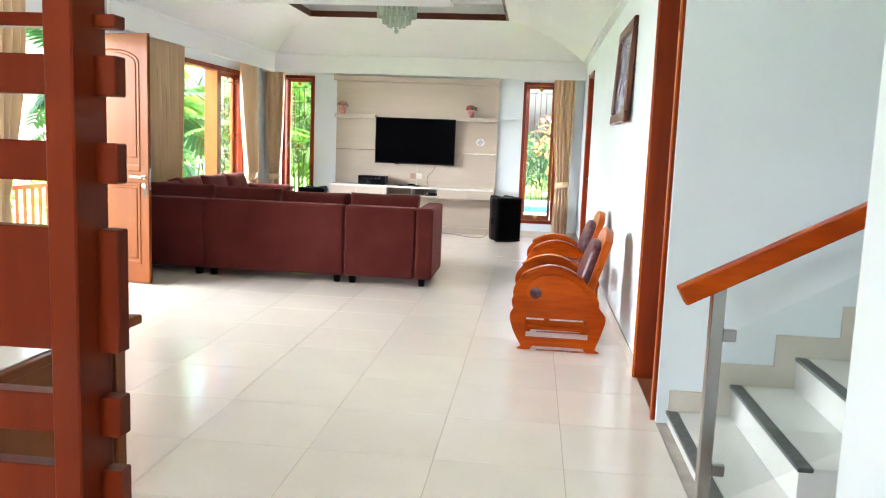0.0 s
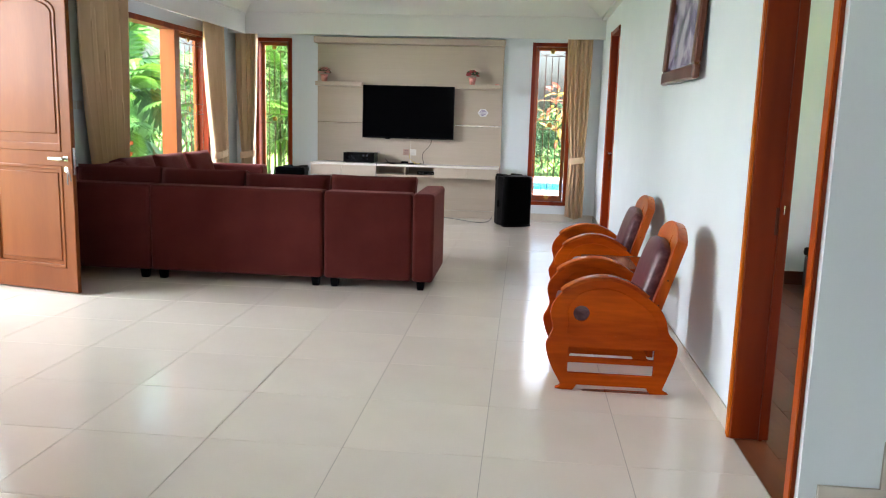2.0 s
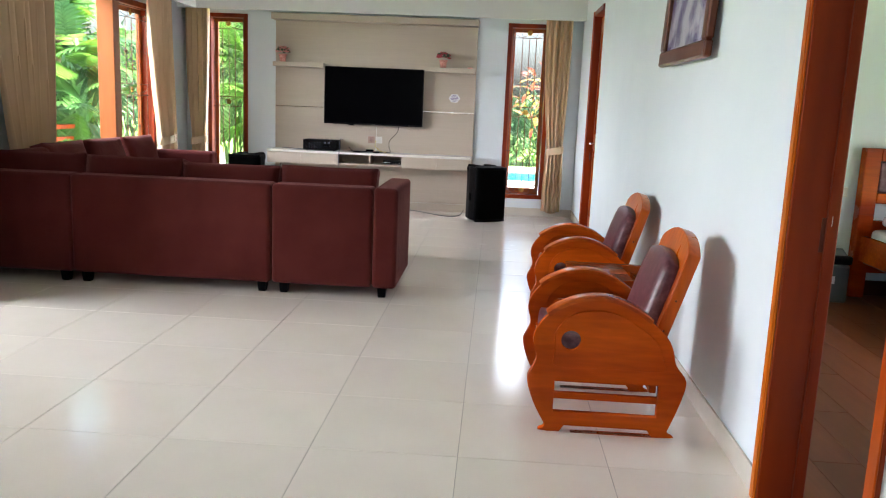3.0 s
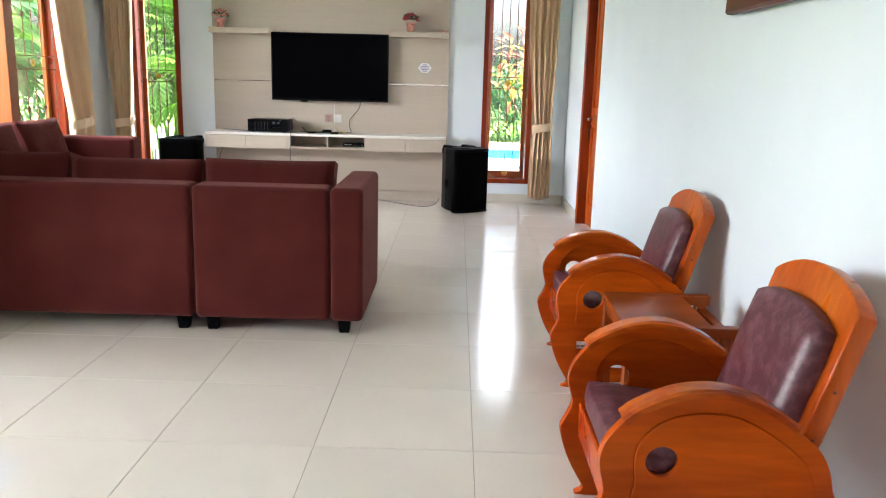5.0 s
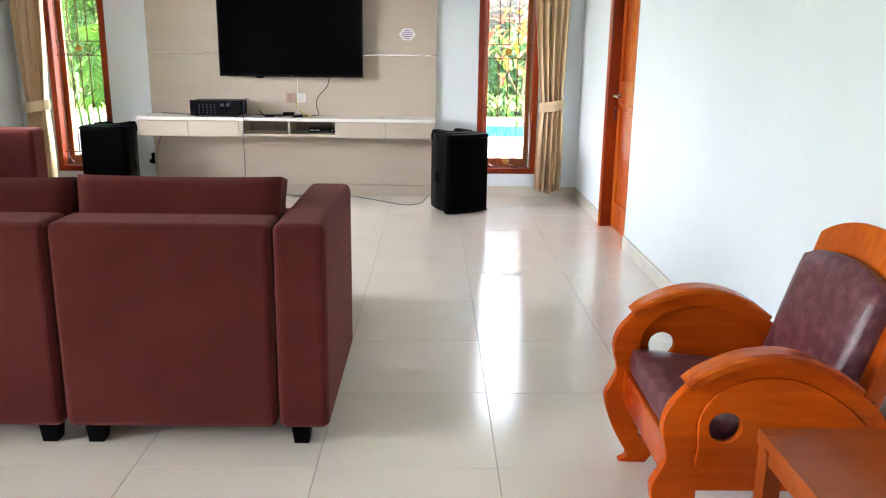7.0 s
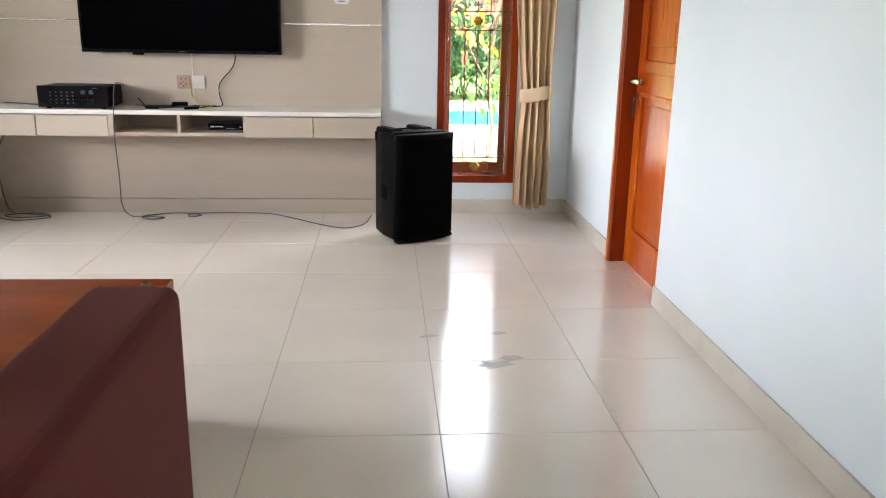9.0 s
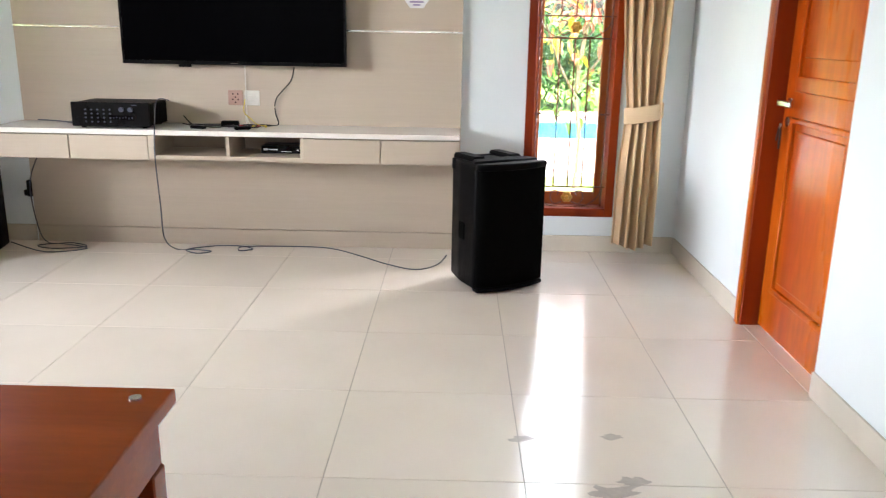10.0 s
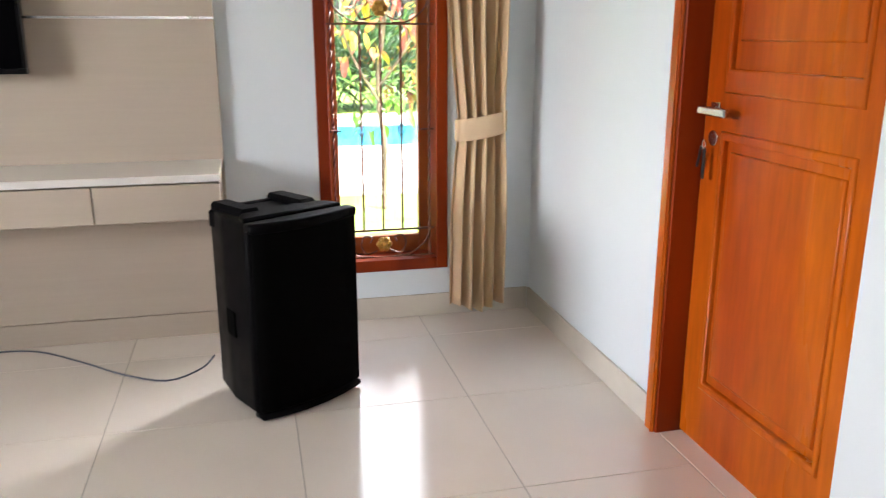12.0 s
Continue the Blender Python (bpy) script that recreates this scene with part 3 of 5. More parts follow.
def tall_window(name, x0, x1, z0, z1, label):
    w = thing(name, Matrix.Identity(4), label, "window")
    w["kind"] = "structure"
    y0, y1, f = YF - 0.012, YF + 0.17, 0.05
    fr = part("window_frame", boxes((x0, x0 + f, y0, y1, z0, z1), (x1 - f, x1, y0, y1, z0, z1), (x0 + f, x1 - f, y0, y1, z0, z0 + f), (x0 + f, x1 - f, y0, y1, z1 - f, z1), bevel=0.003), M_FRAME, w)
    a, b, c, d, s = x0 + f, x1 - f - 0.004, z0 + f, z1 - f, 0.048
    part("sash", boxes((a, a + s, y1 - 0.05, y1 - 0.01, c, d), (b - s, b, y1 - 0.05, y1 - 0.01, c, d), (a + s, b - s, y1 - 0.05, y1 - 0.01, c, c + s + 0.03), (a + s, b - s, y1 - 0.05, y1 - 0.01, d - s, d), bevel=0.003), M_SASH, w, "orange-stained opening sash")
    pane = part("pane", boxed(a + s - 0.004, b - s + 0.004, y1 - 0.032, y1 - 0.028, c + s, d - s), M_GLASS, w)
    pane.visible_shadow = False
    return w


tall_window("window_1", *WIN_R, "tall narrow window with red-brown wooden frame")
tall_window("window_2", *WIN_L, "tall narrow window with red-brown wooden frame, curtain beside it")
grille(0.452, 2.11, pose(WIN_R[0] + 0.05, YF + 0.045, 0.27), (0.062, 1.06, 2.05))
grille(0.43, 2.13, pose(WIN_L[0] + 0.05, YF + 0.045, 0.25), (0.062, 1.06, 2.05))

bay = thing("window_3", Matrix.Identity(4), "wide wooden window with a fixed pane and a narrow barred light", "window")
bay["kind"] = "structure"
b0, b1, bz0, bz1 = BAY
bx0, bx1 = XL - 0.17, XL + 0.012
part("window_frame", boxes((bx0, bx1, b0, b0 + 0.06, bz0, bz1), (bx0, bx1, b1 - 0.06, b1, bz0, bz1), (bx0, bx1, b0 + 0.06, b1 - 0.06, bz0, bz0 + 0.06), (bx0, bx1, b0 + 0.06, b1 - 0.06, bz1 - 0.06, bz1), bevel=0.003), M_FRAME, bay)
part("mullion", boxed(bx0, bx1, 10.84, 10.98, bz0 + 0.06, bz1 - 0.06, bevel=0.004), M_SASH, bay, "broad orange-stained mullion")
part("sash", boxes((bx0 + 0.01, bx0 + 0.05, 10.98, 11.03, bz0 + 0.06, bz1 - 0.06), (bx0 + 0.01, bx0 + 0.05, b1 - 0.11, b1 - 0.06, bz0 + 0.06, bz1 - 0.06), (bx0 + 0.01, bx0 + 0.05, 11.03, b1 - 0.11, bz1 - 0.11, bz1 - 0.06), (bx0 + 0.01, bx0 + 0.05, 11.03, b1 - 0.11, bz0 + 0.06, bz0 + 0.12), bevel=0.003), M_SASH, bay)
for ya, yb in ((b0 + 0.055, 10.845), (11.025, b1 - 0.105)):
    part("pane", boxed(bx0 + 0.028, bx0 + 0.032, ya, yb, bz0 + 0.055, bz1 - 0.055), M_GLASS, bay).visible_shadow = False
grille(0.80, 1.81, pose(XL - 0.05, b1 - 0.06, bz0 + 0.06, 0, 0, -90), (0.062, 0.90, 1.745))

# ---- curtains ----


def curtain(name, m, w_top, w_tie, w_low, z_low, z_top, tie, lean, folds, seed, label):
    """A gathered curtain in x and z, tied back at height tie, where it is w_tie wide and shifted by lean."""
    c = thing(name, m, label, "curtain", "beige curtains")
    rnd = random.Random(seed)
    phase = [rnd.uniform(-0.5, 0.5) for _ in range(folds + 1)]
    bm = bmesh.new()
    nx, nz = folds * 10, 44
    rows = []
    for j in range(nz + 1):
        z = z_low + (z_top - z_low) * j / nz
        if z > tie:
            s = (z - tie) / (z_top - tie)
            k = 1 - (1 - s) ** 2.2
            w, off = w_tie + (w_top - w_tie) * k, lean * (1 - k)
        else:
            s = (tie - z) / (tie - z_low)
            k = min(1.0, s * 2.2)
            w, off = w_tie + (w_low - w_tie) * k ** 0.6, lean * (1 - 0.25 * s)
        deep = 0.60 * w_top / folds + 0.010 * (1 - min(w / w_top, 1))
        row = []
        for i in range(nx + 1):
            u = i / nx
            f = u * folds
            p = phase[int(f) % len(phase)]
            wave = math.sin(f * 2 * math.pi + p * 0.6 + 0.25 * math.sin(z * 1.7 + seed))
            y = deep * math.copysign(abs(wave) ** 0.65, wave) * (1 + 0.8 * p) + 0.008 * math.sin(f * 3.1 + z * 2 + seed)
            x = (u - 0.5) * w + off + 0.010 * math.sin(f * 2 * math.pi * 2 + p) * (w / w_top)
            zz = z + (0.015 * math.sin(u * 7 + seed) if j == 0 else 0)
            row.append(bm.verts.new((x, y, zz)))
        rows.append(row)
    for a, b in zip(rows, rows[1:]):
        for i in range(nx):
            bm.faces.new((a[i], a[i + 1], b[i + 1], b[i]))
    cloth = part("cloth", bm, M_CURTAIN, c, "", True)
    mod = cloth.modifiers.new("thickness", "SOLIDIFY")
    mod.thickness = 0.003
    band = bmesh.new()
    n = 36
    rr = []
    for j, (dz, g) in enumerate(((-0.045, 1.0), (-0.04, 1.04), (0.04, 1.04), (0.045, 1.0))):
        rr.append([band.verts.new((lean + (w_tie / 2 + 0.012) * g * math.cos(2 * math.pi * i / n), 0.062 * g * math.sin(2 * math.pi * i / n), tie + dz + 0.018 * math.cos(2 * math.pi * i / n))) for i in range(n)])
    for a, b in zip(rr, rr[1:]):
        for i in range(n):
            band.faces.new((a[i], a[(i + 1) % n], b[(i + 1) % n], b[i]))
    part("tieback", band, M_CURTAIN, c, "beige fabric tieback", True)
    return c


CT = "beige satin curtain gathered in a fabric tieback"
curtain("curtain", pose(0.53, 12.74, 0), 0.33, 0.19, 0.24, 0.07, 2.70, 0.86, 0.035, 5, 1, CT)
curtain("curtain", pose(-4.07, 12.74, 0), 0.33, 0.19, 0.22, 0.07, 2.70, 0.80, 0.01, 5, 2, CT)
curtain("curtain", pose(XL + 0.13, 11.76, 0, 0, 0, 90), 0.56, 0.40, 0.44, 0.07, 2.70, 0.84, 0.15, 6, 3, CT)
curtain("curtain", pose(XL + 0.13, 9.0, 0, 0, 0, 90), 0.74, 0.50, 0.56, 0.07, 2.70, 0.80, 0.06, 7, 4, CT)
curtain("curtain", pose(XL + 0.10, 6.08, 0, 0, 0, 90), 0.80, 0.36, 0.45, 0.07, 2.60, 0.86, -0.10, 7, 5, CT)

# ---- stairs ----
st = thing("staircase", Matrix.Identity(4), "white tiled stairs with grey stone nosings", "stairs")
st["kind"] = "structure"
for i in range(7):
    x, z = 0.900 + 0.318 * i, 0.073 + 0.170 * i
    part("riser", boxed(x, 4.2, 3.24, 4.348, (z - 0.170 if i else 0), z - 0.012), M_STAIR, st)
    part("tread", boxed(x + 0.052, x + 0.318, 3.225, 4.348, z - 0.012, z, bevel=0.001), M_STAIR, st)
    part("nosing", boxed(x - 0.012, x + 0.050, 3.22, 4.348, z - 0.018, z + 0.001, bevel=0.003), M_NOSE, st, "grey-green stone nosing strip")
    part("skirting", boxed(x, x + 0.318, 4.336, 4.349, z, z + 0.114, bevel=0.001), M_SKIRT, st, "cream skirting tile")
    part("skirting", boxed(x + 0.205, x + 0.318, 4.336, 4.349, z + 0.114, z + 0.284, bevel=0.001), M_SKIRT, st)

hr = thing("stair_railing", pose(0, 0, 0), "wooden handrail on steel posts with glass panel", "railing")
ang = math.degrees(math.atan2(0.170, 0.318))
rail = boxed(0, 2.6, -0.036, 0.036, -0.040, 0.036, bevel=0.006)
part("handrail", turn(rail, pose(0.703, 3.195, 0.910, 0, -ang, 0)), M_WOOD_H, hr, "orange-stained wooden handrail")
for px, base in ((0.842, 0.0), (1.85, 0.585)):
    topz = 0.910 + (px - 0.703) * math.tan(radians(ang)) - 0.02
    p = part("post", boxed(px - 0.025, px + 0.025, 3.170, 3.220, (base if px < 1 else 0.3), topz, bevel=0.003), M_STEEL, hr, "square steel post")
    for zc in (base + 0.22, topz - 0.20):
        part("glass_clamp", boxed(px + 0.025, px + 0.078, 3.182, 3.208, zc - 0.024, zc + 0.024, bevel=0.004), M_STEEL, p)
gl = slab([[Vector((0.86, 0.06, 0)), Vector((1.82, 0.61, 0)), Vector((1.82, 1.30, 0)), Vector((0.86, 0.75, 0))]], 0.010, 0.001)
part("glass_panel", turn(gl, pose(0, 3.195, 0, 90, 0, 0)), M_RAILGLASS, hr, "clear glass panel")

# ---- television wall ----
tvw = thing("wall_panel", pose(0, 0, 0), "beige linen-patterned panel wall behind the television", "wall panel")
PX0, PX1, PF = -3.075, -0.48, YF - 0.035
for z0, z1 in ((0.105, 0.60), (0.604, 1.283), (1.292, 2.36)):
    part("board", boxed(PX0, PX1, PF, YF - 0.001, z0, z1, bevel=0.002), M_PANEL, tvw)
part("metal_strip", boxed(PX0, PX1, PF + 0.002, PF + 0.012, 1.281, 1.294), M_STEEL, tvw, "thin bright metal strip")
part("plinth", boxed(PX0, PX1, YF - 0.022, YF - 0.001, 0, 0.10, bevel=0.002), M_PANEL, tvw)
part("top_box", boxed(PX0 - 0.01, PX1 + 0.01, YF - 0.22, YF - 0.001, 2.362, 2.44, bevel=0.003), M_PANEL, tvw, "projecting beige top box")

for a, b in ((-3.06, -2.41), (-1.12, -0.495)):
    sh = thing("wall_shelf", pose(0, 0, 0), "beige floating wall shelf", "shelf", "floating shelves")
    part("board", boxed(a, b, YF - 0.235, PF - 0.001, 1.785, 1.84, bevel=0.003), M_PANEL, sh)

tv = thing("television", pose(-1.774, 12.735, 1.45), "large black flat-screen television mounted on the panel wall", "television")
part("screen", boxed(-0.626, 0.626, 0.0, 0.006, -0.342, 0.350), M_SCREEN, tv, "dark glossy screen")
part("bezel", boxes((-0.638, 0.638, -0.004, 0.03, 0.350, 0.360), (-0.638, 0.638, -0.004, 0.03, -0.362, -0.342), (-0.638, -0.626, -0.004, 0.03, -0.342, 0.350), (0.626, 0.638, -0.004, 0.03, -0.342, 0.350), bevel=0.002), M_SHINE, tv)
part("back_shell", boxed(-0.60, 0.60, 0.007, 0.095, -0.30, 0.30, bevel=0.01), M_BLACK, tv)
part("logo_bar", boxed(-0.02, 0.02, -0.0055, -0.004, -0.355, -0.350), M_STEEL, tv)
part("sensor", boxed(-0.32, -0.25, -0.002, 0.02, -0.376, -0.362, bevel=0.003), M_SHINE, tv)

con = thing("wall_console", pose(0, 0, 0), "floating beige console with white top, drawers and open niches", "console")
CY, CZ0, CZ1 = 12.47, 0.585, 0.745
part("top", boxed(-3.085, -0.485, CY - 0.012, PF - 0.002, CZ1 - 0.028, CZ1, bevel=0.003), M_WHITE, con, "white gloss top board")
part("bottom_board", boxed(-3.075, -0.49, CY + 0.012, PF - 0.002, CZ0, CZ0 + 0.018), M_PANEL, con)
for x in (-3.075, -2.20, -1.775, -1.365, -0.508):
    part("divider", boxed(x, x + 0.018, CY + 0.012, PF - 0.002, CZ0 + 0.018, CZ1 - 0.028), M_PANEL, con)
# Back of the niches is darker and browner than the console boards.
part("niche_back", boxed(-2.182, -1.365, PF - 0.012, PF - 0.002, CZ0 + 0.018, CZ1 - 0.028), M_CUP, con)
part("niche_lip", boxed(-2.20, -1.347, CY - 0.004, CY + 0.012, CZ0, CZ0 + 0.02), M_PANEL, con)
part("niche_front", boxed(-2.20, -2.165, CY - 0.004, CY + 0.012, CZ0 + 0.02, CZ1 - 0.030), M_PANEL, con)
for a, b in ((-3.078, -2.645), (-2.639, -2.203), (-1.347, -0.922), (-0.916, -0.488)):
    part("drawer", boxed(a, b, CY - 0.006, CY + 0.012, CZ0 - 0.006, CZ1 - 0.034, bevel=0.002), M_PANEL, con)

amp = thing("amplifier", pose(-2.41, 12.50, CZ1), "black karaoke amplifier with rows of knobs", "amplifier")
part("case", boxed(-0.21, 0.21, 0.01, 0.29, 0.012, 0.138, bevel=0.004), M_BLACK, amp)
part("front_panel", boxed(-0.216, 0.216, -0.002, 0.01, 0.010, 0.142, bevel=0.003), M_SHINE, amp)
for z in (0.036, 0.058, 0.080, 0.102):
    for i in range(5):
        part("knob", rod(bmesh.new(), (-0.135 + i * 0.034, -0.002, z), (-0.135 + i * 0.034, -0.012, z), 0.0045, 8), M_BLUELED, amp)
for x in (0.065, 0.115):
    part("knob", rod(bmesh.new(), (x, -0.002, 0.104), (x, -0.016, 0.104), 0.013, 12), M_BLUELED, amp)
part("display", boxed(-0.01, 0.12, -0.004, -0.002, 0.050, 0.072), M_SCREEN, amp)
for i in range(8):
    part("slider", boxed(0.0 + i * 0.017, 0.004 + i * 0.017, -0.006, -0.003, 0.052 + 0.003 * (i % 3), 0.060 + 0.003 * (i % 3)), M_BLUELED, amp)
part("label_bar", boxed(0.12, 0.15, -0.0035, -0.002, 0.126, 0.131), M_BLUELED, amp)
for x in (-0.17, 0.17):
    for y in (0.04, 0.26):
        part("foot", rod(bmesh.new(), (x, y, 0), (x, y, 0.013), 0.014, 10), M_BLACK, amp)

box_ = thing("set_top_box", pose(-1.50, 12.62, CZ0 + 0.018), "black set-top box in an open niche", "set-top box")
part("case", boxed(-0.115, 0.125, 0, 0.16, 0.003, 0.045, bevel=0.003), M_SHINE, box_)
for a in ((-0.10, -0.075, -0.001, 0, 0.020, 0.030), (-0.07, -0.02, -0.001, 0, 0.022, 0.028), (0.0, 0.06, -0.001, 0, 0.012, 0.014), (0.09, 0.10, -0.001, 0, 0.02, 0.026)):
    part("label_bar", boxed(*a), M_STICKER, box_)

for nm, x, m, lab in (("wall_socket", -1.803, M_ROSE, "rose-beige double wall socket plate"), ("wall_switch", -1.705, M_PVC, "ivory wall switch plate")):
    so = thing(nm, pose(x, PF, 0.898), lab, "socket" if nm == "wall_socket" else "switch")
    part("plate", boxed(-0.043, 0.043, -0.009, -0.0005, -0.043, 0.043, bevel=0.003), m, so)
    if nm == "wall_socket":
        part("pin_holes", boxes(*((a - 0.004, a + 0.004, -0.0095, -0.0088, b - 0.004, b + 0.004) for a, b in ((-0.014, 0.022), (0.014, 0.022), (-0.016, -0.010), (0.016, -0.010), (0, 0.004), (0, -0.026)))), M_BLACK, so)
    else:
        part("rocker", boxed(-0.020, 0.020, -0.013, -0.009, -0.015, 0.015, bevel=0.002), m, so)

stick = thing("sticker", pose(-0.745, PF - 0.001, 1.47), "white hexagonal sticker with violet print", "sticker")
part("paper", turn(slab([[Vector((0.075 * math.cos(a), 0.06 * math.sin(a), 0)) for a in (math.pi / 3 * i for i in range(6))]], 0.002, 0.0003), pose(0, 0, 0, 90, 0, 0)), M_STICKER, stick)
part("print", boxes(*((-w, w, -0.0018, -0.0010, z - 0.004, z + 0.004) for w, z in ((0.025, 0.034), (0.045, 0.018), (0.05, 0.0), (0.04, -0.018), (0.02, -0.034)))), M_INK, stick)

rem = thing("remote_control", pose(-1.70, 12.56, CZ1, 0, 0, 25), "small black remote control lying on the console", "remote control", "remotes")
part("body", boxed(-0.045, 0.045, -0.016, 0.016, 0, 0.016, bevel=0.005), M_BLACK, rem)
copy_thing(rem, pose(-1.95, 12.57, CZ1, 0, 0, -15))
ad = thing("power_adapter", pose(-1.80, 12.68, CZ1, 0, 0, 8), "black power adapter among tangled cables", "adapter")
part("body", boxed(-0.05, 0.05, -0.02, 0.02, 0, 0.035, bevel=0.005), M_BLACK, ad)
for x, m in ((-1.735, M_RED), (-1.665, M_YELLOW), (-1.60, M_YELLOW), (-1.64, M_RED)):
    pl = thing("audio_plug", pose(x, 12.69, CZ1 + 0.006, 0, 90, 30 + 400 * x), "small red audio plug on the console" if m == M_RED else "small yellow video plug on the console", "plug")
    part("sleeve", rod(bmesh.new(), (0, 0, -0.022), (0, 0, 0.022), 0.0065, 8), m, pl)
    part("tip", rod(bmesh.new(), (0, 0, 0.022), (0, 0, 0.036), 0.003, 8), M_STEEL, pl)


def cable(points, r, mat, label):
    c = thing("cable", pose(0, 0, 0), label, "cable", "loose cables")
    part("cord", tube(points, r, 6), mat, c)
    return c


zt = CZ1 + 0.005
cable([(-1.44, 12.76, 1.08), (-1.47, 12.80, 1.0), (-1.56, 12.82, 0.90), (-1.57, 12.82, 0.82), (-1.55, 12.80, zt), (-1.60, 12.72, zt), (-1.70, 12.70, zt), (-1.66, 12.76, zt), (-1.58, 12.74, zt), (-1.72, 12.68, zt), (-1.95, 12.72, zt), (-2.06, 12.74, zt)], 0.004, M_CABLE_B, "black television cable hanging down to the console")
cable([(-1.735, 12.81, 1.09), (-1.74, 12.825, 1.0), (-1.74, 12.825, 0.75), (-1.74, 12.80, 0.80), (-1.70, 12.75, zt), (-1.62, 12.70, zt)], 0.003, M_PVC, "thin pale cable behind the television")
cable([(-2.08, 12.72, 0.80), (-2.02, 12.70, zt), (-1.92, 12.66, zt), (-1.86, 12.70, zt), (-1.80, 12.72, zt + 0.01), (-1.90, 12.75, zt), (-2.05, 12.73, zt)], 0.004, M_CABLE_B, "tangled black cable on the console")
cable([(-2.63, 12.66, zt), (-2.72, 12.70, zt), (-2.85, 12.78, zt), (-2.98, 12.82, zt)], 0.004, M_CABLE, "grey cable behind the amplifier")
cable([(-2.16, 12.72, 0.885), (-2.155, 12.52, 0.90), (-2.150, 12.445, 0.76), (-2.16, 12.445, 0.60), (-2.17, 12.50, 0.30), (-2.20, 12.60, 0.10), (-2.17, 12.70, 0.006), (-2.05, 12.70, 0.005), (-1.95, 12.67, 0.005), (-2.02, 12.62, 0.005), (-2.10, 12.68, 0.010),
       (-1.95, 12.80, 0.005), (-1.80, 12.80, 0.005), (-1.72, 12.74, 0.005), (-1.79, 12.70, 0.005), (-1.80, 12.76, 0.010), (-1.70, 12.81, 0.005), (-1.45, 12.82, 0.005), (-1.25, 12.79, 0.005), (-1.05, 12.63, 0.005), (-0.89, 12.48, 0.005), (-0.72, 12.38, 0.005), (-0.60, 12.43, 0.02), (-0.545, 12.35, 0.10)], 0.0036, M_CABLE, "grey speaker cable running down and along the floor")
cable([(-2.98, 12.82, CZ0 - 0.002), (-3.01, 12.70, 0.40), (-3.02, 12.75, 0.12), (-2.98, 12.78, 0.006), (-2.85, 12.80, 0.005), (-2.72, 12.72, 0.005), (-2.90, 12.66, 0.005), (-3.02, 12.72, 0.005), (-2.90, 12.76, 0.008), (-2.70, 12.68, 0.005), (-2.90, 12.58, 0.005), (-3.12, 12.62, 0.05)], 0.0036, M_CABLE, "grey speaker cable coiled on the floor")

cable([(-2.10, 12.76, zt), (-1.99, 12.64, zt + 0.004), (-1.86, 12.60, zt), (-1.78, 12.66, zt + 0.006), (-1.70, 12.62, zt), (-1.63, 12.66, zt), (-1.70, 12.71, zt + 0.006), (-1.80, 12.63, zt)], 0.0035, M_CABLE_B, "tangled black cable on the console")
cable([(-1.745, 12.82, 0.89), (-1.75, 12.80, 0.82), (-1.70, 12.77, zt + 0.03), (-1.66, 12.72, zt + 0.01), (-1.60, 12.69, zt)], 0.0028, M_YELLOW, "thin yellow cable from the wall switch")
pa = thing("plug_adapter", pose(PX0 - 0.004, YF - 0.022, 0.33), "small black plug adapter on the panel edge", "adapter")
part("body", boxed(-0.028, 0.0, -0.018, 0.018, -0.05, 0.05, bevel=0.004), M_BLACK, pa)
part("plug", boxed(-0.05, -0.028, -0.012, 0.012, -0.045, -0.01, bevel=0.003), M_BLACK, pa)

